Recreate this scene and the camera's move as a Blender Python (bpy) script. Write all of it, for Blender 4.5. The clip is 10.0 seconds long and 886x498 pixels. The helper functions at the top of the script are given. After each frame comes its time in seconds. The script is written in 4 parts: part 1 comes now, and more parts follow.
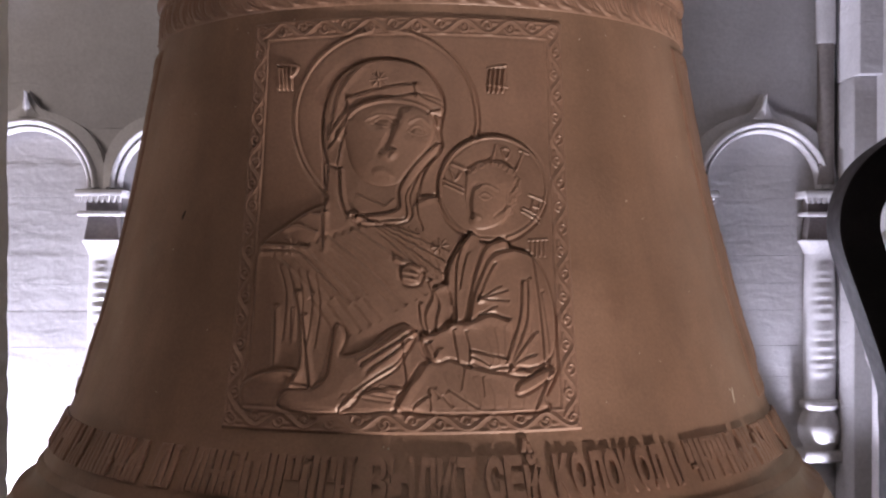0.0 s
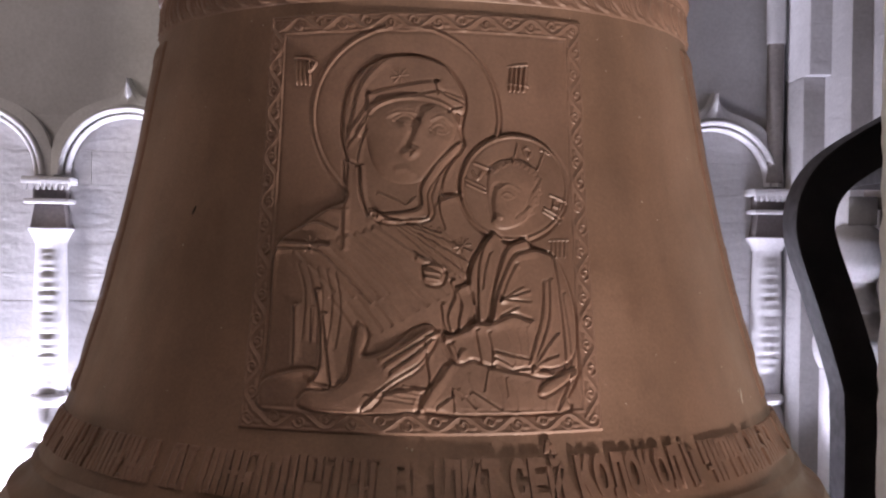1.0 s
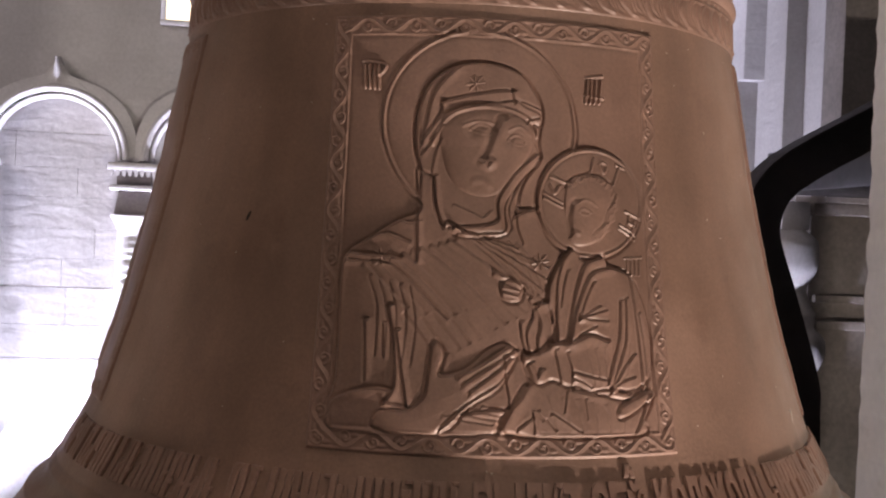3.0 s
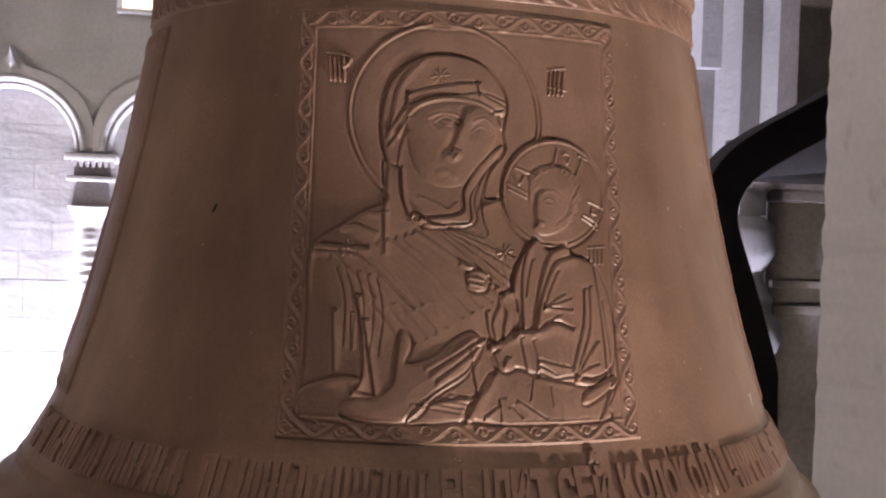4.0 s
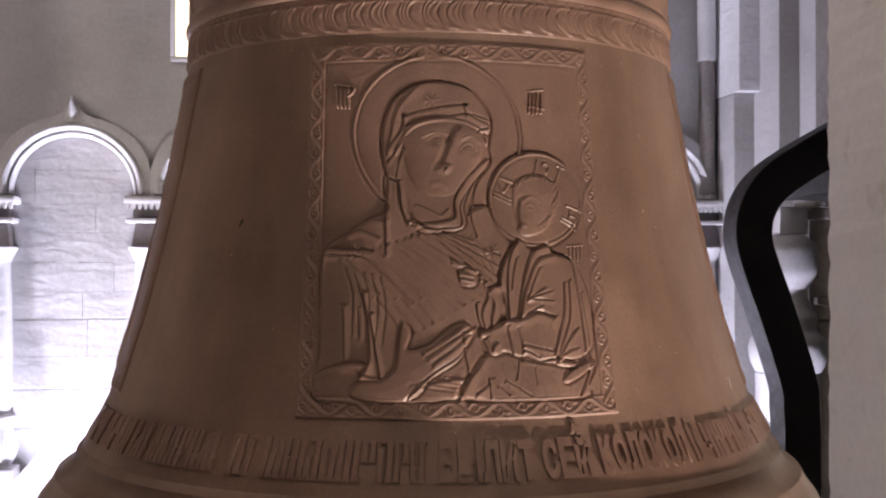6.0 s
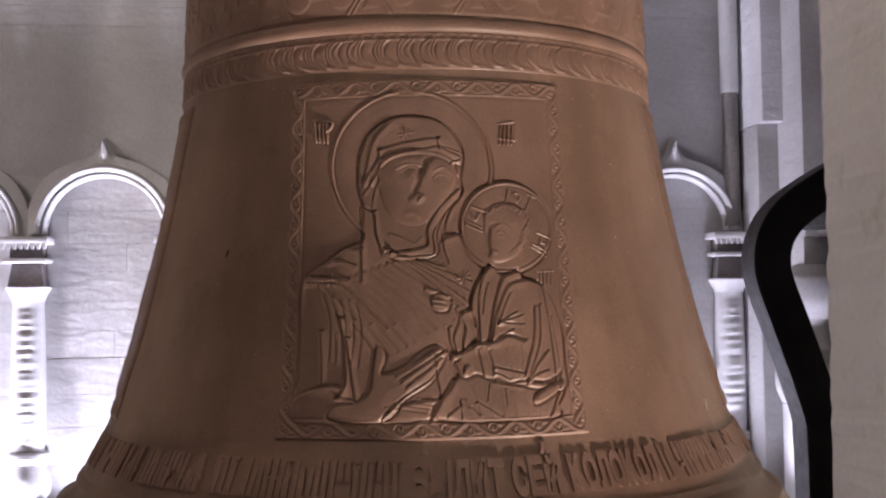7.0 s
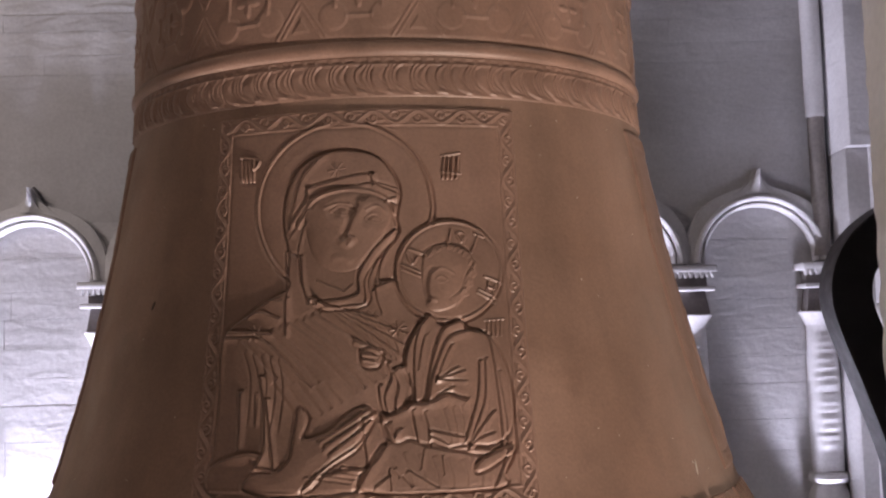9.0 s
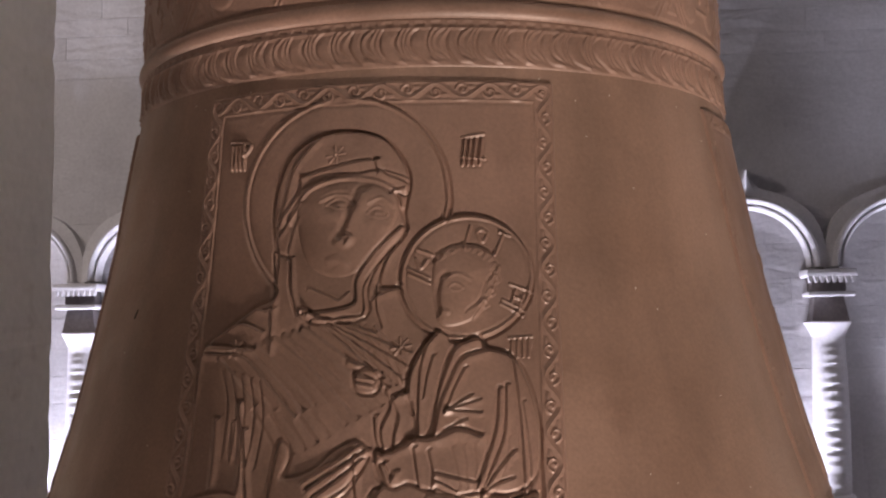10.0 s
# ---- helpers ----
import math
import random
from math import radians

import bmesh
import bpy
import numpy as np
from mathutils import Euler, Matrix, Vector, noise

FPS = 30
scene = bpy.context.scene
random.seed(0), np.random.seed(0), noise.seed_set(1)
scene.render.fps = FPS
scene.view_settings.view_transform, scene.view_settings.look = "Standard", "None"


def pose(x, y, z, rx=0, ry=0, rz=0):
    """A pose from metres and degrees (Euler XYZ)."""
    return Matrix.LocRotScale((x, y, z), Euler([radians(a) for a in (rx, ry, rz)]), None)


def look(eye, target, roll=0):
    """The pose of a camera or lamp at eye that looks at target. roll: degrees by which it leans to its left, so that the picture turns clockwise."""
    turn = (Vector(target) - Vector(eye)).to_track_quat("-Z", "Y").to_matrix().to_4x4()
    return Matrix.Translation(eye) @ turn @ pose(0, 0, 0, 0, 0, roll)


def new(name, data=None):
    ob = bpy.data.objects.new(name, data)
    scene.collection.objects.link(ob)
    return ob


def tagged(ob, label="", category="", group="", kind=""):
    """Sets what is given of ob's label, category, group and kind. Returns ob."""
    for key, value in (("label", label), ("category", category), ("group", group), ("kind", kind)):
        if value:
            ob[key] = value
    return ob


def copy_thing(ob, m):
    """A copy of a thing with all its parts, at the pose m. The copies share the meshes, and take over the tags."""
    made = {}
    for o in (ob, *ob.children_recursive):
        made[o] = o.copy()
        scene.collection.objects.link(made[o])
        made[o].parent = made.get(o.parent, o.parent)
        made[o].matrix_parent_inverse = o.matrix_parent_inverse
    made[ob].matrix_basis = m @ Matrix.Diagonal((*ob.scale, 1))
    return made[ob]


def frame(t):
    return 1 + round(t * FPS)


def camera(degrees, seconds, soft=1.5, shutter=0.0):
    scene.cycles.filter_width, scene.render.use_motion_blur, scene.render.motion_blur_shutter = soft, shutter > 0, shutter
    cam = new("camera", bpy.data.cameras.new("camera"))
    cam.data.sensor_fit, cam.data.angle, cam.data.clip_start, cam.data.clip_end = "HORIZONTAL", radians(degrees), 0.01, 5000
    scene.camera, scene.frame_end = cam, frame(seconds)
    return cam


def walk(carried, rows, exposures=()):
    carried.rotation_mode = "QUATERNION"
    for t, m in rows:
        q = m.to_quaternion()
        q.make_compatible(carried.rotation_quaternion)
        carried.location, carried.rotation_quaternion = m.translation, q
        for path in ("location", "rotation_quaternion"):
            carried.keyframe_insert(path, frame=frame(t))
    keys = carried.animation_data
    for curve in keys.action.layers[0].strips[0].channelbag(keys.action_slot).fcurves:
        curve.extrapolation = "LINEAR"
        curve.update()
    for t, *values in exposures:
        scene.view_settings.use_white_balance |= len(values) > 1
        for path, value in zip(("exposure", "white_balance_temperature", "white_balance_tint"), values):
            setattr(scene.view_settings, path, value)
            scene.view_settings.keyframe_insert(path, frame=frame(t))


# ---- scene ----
cam = camera(44.89, 10.0, soft=2.2)
ROWS = [
    (0.0, -0.0001, 0.0001, 1.5006, -0.0, 0.0, -0.0003),
    (0.5, -0.0737, 0.0098, 1.5055, -1.3641, -0.2692, -0.4779),
    (1.0, -0.1529, 0.0212, 1.5144, -3.1384, -0.4232, -0.7188),
    (1.5, -0.2349, 0.0479, 1.5342, -4.4167, -0.4478, -1.0781),
    (2.0, -0.3137, 0.0801, 1.5343, -5.6495, 0.0039, -1.6002),
    (3.5, -0.4791, 0.1259, 1.5599, -9.0945, -1.3378, -2.1327),
    (4.0, -0.4673, 0.1004, 1.5578, -10.0277, -1.4381, -1.8016),
    (4.5, -0.4598, 0.0478, 1.5432, -9.8128, -1.05, -1.3834),
    (5.0, -0.4504, -0.0305, 1.5275, -8.5714, -0.7135, -0.9736),
    (5.5, -0.4298, -0.1202, 1.5131, -7.7351, -0.3556, -0.5098),
    (7.0, -0.2576, -0.31, 1.4718, -4.9916, 2.3583, 0.7852),
    (7.5, -0.198, -0.3296, 1.4718, -3.9276, 3.056, 0.8913),
    (8.0, -0.1174, -0.3448, 1.4768, -2.8431, 3.5978, 1.4361),
    (8.5, 0.0055, -0.244, 1.4861, -1.2095, 3.9622, 1.6358),
    (9.0, 0.0993, -0.0665, 1.498, 0.4797, 4.3969, 1.6977),
    (9.5, 0.2094, 0.1457, 1.5127, 3.986, 4.5997, 1.3735),
    (10.0, 0.2918, 0.3275, 1.5243, 7.63, 4.5754, 0.8344),
]
walk(cam, [(t, pose(x, y, z, 90 + pitch, roll, yaw)) for t, x, y, z, yaw, pitch, roll in ROWS],
     exposures=[(0, 0), (2, 0.05), (3.5, 0.18), (4.5, 0.22), (5.5, 0.18), (7, 0), (10, 0)])

# ---- light ----
world = bpy.data.worlds.new("night")
scene.world = world
world.use_nodes = True
bgn = world.node_tree.nodes["Background"]
sky = world.node_tree.nodes.new("ShaderNodeTexSky")
sky.sky_type, sky.sun_disc = "NISHITA", False
sky.sun_elevation, sky.sun_rotation = radians(-4), radians(200)
world.node_tree.links.new(sky.outputs[0], bgn.inputs[0])
bgn.inputs[1].default_value = 0.15


def lamp(name, kind, eye, target, watts, colour, size=0.3, spread=None, blend=0.5):
    data = bpy.data.lights.new(name, kind)
    data.energy, data.color = watts, colour
    if kind == "AREA":
        data.shape, data.size = "DISK", size
    else:
        data.shadow_soft_size = size
    if kind == "SPOT":
        data.spot_size, data.spot_blend = radians(spread), blend
    ob = new(name, data)
    ob.matrix_world = look(eye, target)
    return ob


# ---- frame of the facade: s along it, d out of it towards the square, z up ----
FACADE = pose(-5.023, 13.064, 0, 0, 0, 2.06)
PERIOD = 1.80
COOL = (0.78, 0.77, 1.0)


def on_facade(s, d, z):
    return FACADE @ Vector((s, -d, z))


# floodlights at the foot of the arcade, one to a bay; the last ones stand closer to the wall
for k in range(-2, 4):
    lamp("floodlight", "SPOT", on_facade(PERIOD * (k + 0.12), 0.55 if k == 3 else 0.76, -2.15), on_facade(PERIOD * (k + 0.12), 0.30, 2.6), 1100, COOL, 0.06, 84 if k in (1, 2) else 150, 0.6)
lamp("floodlight", "SPOT", on_facade(PERIOD * 3.95, 0.50, -2.15), on_facade(PERIOD * 3.85, 0.25, 2.0), 1200, COOL, 0.06, 60, 0.5)
lamp("floodlight", "SPOT", on_facade(PERIOD * 5.30, 0.54, -2.15), on_facade(PERIOD * 5.20, 0.20, 2.0), 700, COOL, 0.06, 32, 0.6)
# two unseen spots added to brighten the porch column and the stepped pilaster
lamp("floodlight", "SPOT", (3.85, 9.55, -1.0), (4.6, 10.5, 1.4), 300, COOL, 0.08, 64, 0.6)
lamp("floodlight", "SPOT", (3.5, 11.5, -2.6), (5.1, 12.5, 2.4), 260, COOL, 0.08, 56, 0.6)
# far soft fill added for the square's general lighting; its source is unseen
lamp("square_fill", "AREA", (-9.5, 6.6, 7.0), (-2, 13, 3), 290, (1.0, 0.86, 0.83), 3.0)
# strong lamp below the terrace, to the right of the bell
lamp("uplight", "AREA", (2.4, -0.5, -2.6), (0.1, 2.4, 1.8), 500, (1.0, 0.87, 0.77), 0.2)
# softer fill added low on the bell's left flank; no lamp is seen there
lamp("uplight", "AREA", (-3.6, 2.2, -1.9), (-0.6, 2.7, 1.6), 85, (1.0, 0.87, 0.80), 1.0)

# ---- materials ----


def material(name, colour, rough=0.7, metal=0.0, vary=0.25, grain=40.0, stain=2.5, bump=0.15, bump_scale=90.0, tint=None, object_random=0.0, dark=None, streak=0.0, hewn=0.0):
    """Base colour varied at two scales, roughness varied with it, and fine relief."""
    m = bpy.data.materials.new(name)
    m.use_nodes = True
    nt = m.node_tree
    b = nt.nodes["Principled BSDF"]
    b.inputs["Metallic"].default_value = metal
    geo = nt.nodes.new("ShaderNodeNewGeometry")

    def tex(scale, detail):
        n = nt.nodes.new("ShaderNodeTexNoise")
        n.inputs["Scale"].default_value, n.inputs["Detail"].default_value = scale, detail
        nt.links.new(geo.outputs["Position"], n.inputs["Vector"])
        return n.outputs["Fac"]

    def ramp(fac, lo, hi, c0, c1):
        n = nt.nodes.new("ShaderNodeValToRGB")
        n.color_ramp.elements[0].position, n.color_ramp.elements[1].position = lo, hi
        n.color_ramp.elements[0].color, n.color_ramp.elements[1].color = (*c0, 1), (*c1, 1)
        nt.links.new(fac, n.inputs[0])
        return n.outputs[0]

    def mix(a, bb, fac, mode="MIX"):
        n = nt.nodes.new("ShaderNodeMix")
        n.data_type, n.blend_type = "RGBA", mode
        for sock, val in ((n.inputs[6], a), (n.inputs[7], bb), (n.inputs[0], fac)):
            if isinstance(val, bpy.types.NodeSocket):
                nt.links.new(val, sock)
            else:
                sock.default_value = val
        return n.outputs[2]

    c = Vector(colour)
    tint = Vector(tint) if tint else c * 0.7
    large = ramp(tex(stain, 6), 0.3, 0.72, tuple(tint), tuple(c))
    small = ramp(tex(grain, 4), 0.3, 0.7, (1 - vary,) * 3, (1 + vary * 0.3,) * 3)
    col = mix(large, small, 1.0, "MULTIPLY")
    if dark:
        spots = ramp(tex(stain * 5, 8), 0.60, 0.74, (1, 1, 1), dark)
        col = mix(col, spots, 1.0, "MULTIPLY")
    # upright streaks: mottling, with faint reflections put into the base colour
    if streak:
        n = nt.nodes.new("ShaderNodeTexNoise")
        n.inputs["Scale"].default_value, n.inputs["Detail"].default_value = 1.0, 5
        sc = nt.nodes.new("ShaderNodeVectorMath")
        sc.operation, sc.inputs[1].default_value = "MULTIPLY", (9.0, 9.0, 1.1)
        nt.links.new(geo.outputs["Position"], sc.inputs[0])
        nt.links.new(sc.outputs[0], n.inputs["Vector"])
        col = mix(col, ramp(n.outputs["Fac"], 0.35, 0.68, (1 - streak,) * 3, (1.0,) * 3), 1.0, "MULTIPLY")
    if object_random:
        info = nt.nodes.new("ShaderNodeObjectInfo")
        col = mix(col, ramp(info.outputs["Random"], 0, 1, (1 - object_random,) * 3, (1,) * 3), 1.0, "MULTIPLY")
    nt.links.new(col, b.inputs["Base Color"])
    rr = ramp(tex(stain * 3, 5), 0.3, 0.7, (max(rough - 0.1, 0.05),) * 3, (min(rough + 0.1, 1),) * 3)
    nt.links.new(rr, b.inputs["Roughness"])
    bn = nt.nodes.new("ShaderNodeBump")
    bn.inputs["Strength"].default_value, bn.inputs["Distance"].default_value = bump, 0.01
    nt.links.new(tex(bump_scale, 6), bn.inputs["Height"])
    nt.links.new(bn.outputs[0], b.inputs["Normal"])
    if hewn:
        # coarse tooling and worn courses, drawn out along the wall
        n = nt.nodes.new("ShaderNodeTexNoise")
        n.inputs["Scale"].default_value, n.inputs["Detail"].default_value, n.inputs["Distortion"].default_value = 1.0, 7, 0.6
        sc = nt.nodes.new("ShaderNodeVectorMath")
        sc.operation, sc.inputs[1].default_value = "MULTIPLY", (2.2, 2.2, 5.5)
        nt.links.new(geo.outputs["Position"], sc.inputs[0])
        nt.links.new(sc.outputs[0], n.inputs["Vector"])
        coarse = nt.nodes.new("ShaderNodeBump")
        coarse.inputs["Strength"].default_value, coarse.inputs["Distance"].default_value = 1.0, hewn
        nt.links.new(n.outputs["Fac"], coarse.inputs["Height"])
        nt.links.new(coarse.outputs[0], bn.inputs["Normal"])
    return m


BRONZE = material("bronze", (0.300, 0.176, 0.134), 0.48, 0.12, 0.14, 160, 2.6, 0.08, 120, tint=(0.19, 0.108, 0.078), dark=(0.88, 0.86, 0.85), streak=0.22)
BODY_BRONZE = material("olive_bronze", (0.304, 0.183, 0.135), 0.48, 0.12, 0.14, 160, 2.6, 0.08, 120, tint=(0.19, 0.111, 0.079), dark=(0.88, 0.86, 0.85), streak=0.22)
LIMEWASH = material("limewashed_stone", (0.66, 0.64, 0.64), 0.9, 0, 0.10, 25, 1.1, 0.5, 14, tint=(0.52, 0.50, 0.50), object_random=0.10, hewn=0.018)
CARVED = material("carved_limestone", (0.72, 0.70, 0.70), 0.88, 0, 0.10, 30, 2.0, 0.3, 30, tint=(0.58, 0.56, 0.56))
PLASTER = material("painted_plaster", (0.78, 0.745, 0.70), 0.9, 0, 0.06, 30, 1.6, 0.25, 22, tint=(0.70, 0.665, 0.62), dark=(0.86, 0.84, 0.82))
IRON = material("black_painted_iron", (0.030, 0.024, 0.025), 0.45, 0.0, 0.3, 60, 4, 0.1, 60, tint=(0.012, 0.01, 0.01))
FLANGE = material("dull_painted_iron", (0.045, 0.036, 0.038), 0.6, 0.0, 0.2, 40, 4, 0.1, 60)
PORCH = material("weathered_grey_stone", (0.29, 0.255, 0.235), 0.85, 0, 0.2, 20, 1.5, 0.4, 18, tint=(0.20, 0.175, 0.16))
DARK_CARVED = material("dark_carved_limestone", (0.24, 0.21, 0.20), 0.9, 0, 0.2, 30, 2.5, 0.3, 30, tint=(0.15, 0.13, 0.125))
PAVING = material("paving_stone", (0.22, 0.21, 0.20), 0.85, 0, 0.2, 18, 0.6, 0.5, 12, tint=(0.15, 0.145, 0.14))
PANE = material("lit_pane", (0.8, 0.7, 0.5), 0.4)
nt = PANE.node_tree
nt.nodes["Principled BSDF"].inputs["Emission Color"].default_value = (1.0, 0.82, 0.62, 1)
nt.nodes["Principled BSDF"].inputs["Emission Strength"].default_value = 1.6

# ---- shape helpers ----


def to_object(name, bm, mat, smooth=True, at=None):
    bmesh.ops.recalc_face_normals(bm, faces=bm.faces)
    me = bpy.data.meshes.new(name)
    bm.to_mesh(me)
    bm.free()
    me.materials.append(mat)
    if smooth:
        me.shade_smooth()
        me.set_sharp_from_angle(angle=radians(24))
    ob = new(name, me)
    if at is not None:
        ob.matrix_world = at
    return ob


def part(name, bm, mat, parent, label="", smooth=True, at=None):
    """Links a bmesh as one mesh object under a thing or a part; at: its pose in the parent's frame."""
    ob = to_object(name, bm, mat, smooth)
    ob.parent = parent
    if at is not None:
        ob.matrix_basis = at
    if label:
        ob["label"] = label
    return ob


def thing(name, label, category, at=None, group="", kind=""):
    ob = new(name)
    ob.empty_display_size = 0.1
    if at is not None:
        ob.matrix_world = at
    return tagged(ob, label, category, group, kind)


def add_box(bm, x0, x1, y0, y1, z0, z1, bevel=0.0):
    r = bmesh.ops.create_cube(bm, size=1)
    bmesh.ops.scale(bm, vec=(x1 - x0, y1 - y0, z1 - z0), verts=r["verts"])
    bmesh.ops.translate(bm, vec=((x0 + x1) / 2, (y0 + y1) / 2, (z0 + z1) / 2), verts=r["verts"])
    if bevel:
        edges = list({e for v in r["verts"] for e in v.link_edges})
        bmesh.ops.bevel(bm, geom=edges, offset=bevel, segments=2, affect="EDGES", profile=0.5)
    return bm


def box(x0, x1, y0, y1, z0, z1, bevel=0.0):
    return add_box(bmesh.new(), x0, x1, y0, y1, z0, z1, bevel)


def add_lathe(bm, profile, n=48, sweep=(0.0, 360.0), shape=None):
    """Turns (radius, height) pairs round the z axis. shape(angle, z) scales the radius."""
    full = abs(sweep[1] - sweep[0] - 360) < 1e-6
    count = n if full else n + 1
    rings = []
    for r, z in profile:
        ring = []
        for i in range(count):
            a = radians(sweep[0] + (sweep[1] - sweep[0]) * i / n)
            k = r * (shape(a, z) if shape else 1)
            ring.append(bm.verts.new((k * math.sin(a), -k * math.cos(a), z)))
        rings.append(ring)
    for lo, hi in zip(rings, rings[1:]):
        for i in range(n):
            j = (i + 1) % count
            bm.faces.new((lo[i], lo[j], hi[j], hi[i]))
    return bm, rings


def lathe(profile, n=48, cap=True, shape=None):
    bm, rings = add_lathe(bmesh.new(), profile, n, shape=shape)
    if cap:
        bm.faces.new(rings[0][::-1])
        bm.faces.new(rings[-1])
    return bm


def add_prism(bm, outline, y0, y1):
    """A plate: an outline in x and z, from y0 (front) to y1."""
    front = [bm.verts.new((x, y0, z)) for x, z in outline]
    back = [bm.verts.new((x, y1, z)) for x, z in outline]
    bm.faces.new(front)
    bm.faces.new(back[::-1])
    for i in range(len(outline)):
        j = (i + 1) % len(outline)
        bm.faces.new((front[j], front[i], back[i], back[j]))
    return bm


def sweep(section, path):
    """Carries a closed section (x, y pairs) along a path of (origin, side, out) frames."""
    bm = bmesh.new()
    rings = [[bm.verts.new(o + a * x + b * y) for x, y in section] for o, a, b in path]
    n = len(section)
    for p, q in zip(rings, rings[1:]):
        for i in range(n):
            bm.faces.new((p[i], p[(i + 1) % n], q[(i + 1) % n], q[i]))
    bm.faces.new(rings[0][::-1])
    bm.faces.new(rings[-1])
    return bm


def spline(points, per=8, closed=False):
    """A smooth line through the points."""
    p = [np.array(q, float) for q in points]
    n = len(p)
    out = []
    for i in range(n if closed else n - 1):
        a, b, c, d = (p[(i + k) % n] if closed else p[min(max(i + k, 0), n - 1)] for k in (-1, 0, 1, 2))
        for t in np.arange(per) / per:
            out.append(0.5 * (2 * b + (c - a) * t + (2 * a - 5 * b + 4 * c - d) * t * t + (3 * b - a - 3 * c + d) * t ** 3))
    if not closed:
        out.append(p[-1])
    return np.array(out)


# ---- ground, floor and the piers of the bell stand ----
floor = tagged(to_object("floor", box(-1.6, 0.7, -4.3, 0.75, -0.6, -0.3, 0.02), PAVING, False), "grey stone paving of the viewing terrace", "floor", kind="structure")
ground = bmesh.new()
bmesh.ops.create_grid(ground, x_segments=8, y_segments=8, size=400, matrix=Matrix.Translation((0, 0, -3.6)))
tagged(to_object("ground", ground, PAVING, False), "dark paved square at the foot of the cathedral", "ground", kind="structure")
base = box(-1.54, 0.64, -4.3, 0.69, -3.6, -0.6)
tagged(to_object("terrace", base, PORCH, False), "plain stone base of the viewing terrace", "terrace", kind="structure")


def pier(name, x0, x1, y0, y1, seed):
    """A plastered pier with slightly worn, uneven arrises."""
    bm = bmesh.new()
    corners = ((x0, y0), (x1, y0), (x1, y1), (x0, y1))
    steps = 150
    rng = random.Random(seed)
    rings = []
    for k in range(steps + 1):
        z = -3.6 + 8.0 * k / steps
        ring = []
        for (x, y), (nx, ny) in zip(corners, ((1, 1), (-1, 1), (-1, -1), (1, -1))):
            w = abs(rng.gauss(0, 0.0035))
            for dx, dy in ((0.0, 0.016), (0.016, 0.0)) if nx * ny > 0 else ((0.016, 0.0), (0.0, 0.016)):
                ring.append(bm.verts.new((x + nx * (dx + w), y + ny * (dy + w), z)))
        rings.append(ring)
    n = len(rings[0])
    for p, q in zip(rings, rings[1:]):
        for i in range(n):
            bm.faces.new((p[i], p[(i + 1) % n], q[(i + 1) % n], q[i]))
    bm.faces.new(rings[0][::-1])
    bm.faces.new(rings[-1])
    return tagged(to_object(name, bm, PLASTER, False), "off-white plastered pier with worn, chipped edges", "pier", kind="structure")


pier("wall_east", 1.66, 3.3, 3.25, 3.88, 3)
pier("wall_west", -3.3, -1.585, 3.25, 3.93, 5)
tagged(to_object("ceiling", box(-3.4, 3.4, -4.6, 4.1, 4.4, 4.6), PLASTER, False), "plain plastered vault over the bell stand", "ceiling", kind="structure")
tagged(to_object("wall_south", box(-3.4, 3.4, -4.6, -4.3, -3.6, 4.4), PLASTER, False), "plain plastered back wall", "wall", kind="structure")

# ---- the cathedral facade ----
# a backing wall, with stone blocks laid on it course by course
cathedral = thing("wall_north", "tall limewashed stone wall of a cathedral under floodlights", "wall", FACADE, kind="structure")
part("core", box(-7.0, 14.0, 0.06, 0.9, -3.6, 9.0), LIMEWASH, cathedral, smooth=False)

# arcade
SPRING, R_IN, R_OUT = 2.25, 0.715, 0.87


def archivolt_path(r, z0=SPRING, n=36, lo=0.0, hi=180.0):
    pts = []
    for i in range(n + 1):
        a = radians(lo + (hi - lo) * i / n)
        d = Vector((math.cos(a), 0, math.sin(a)))
        pts.append((Vector((0, 0, z0)) + d * r, d, Vector((0, -1, 0))))
    return pts


def round_section(half, height, n=8, base=-0.03):
    """A half-round roll: across, and out of the wall."""
    arc = [(half * math.cos(math.pi * i / n), base + (height - base) * math.sin(math.pi * i / n)) for i in range(n + 1)]
    return arc


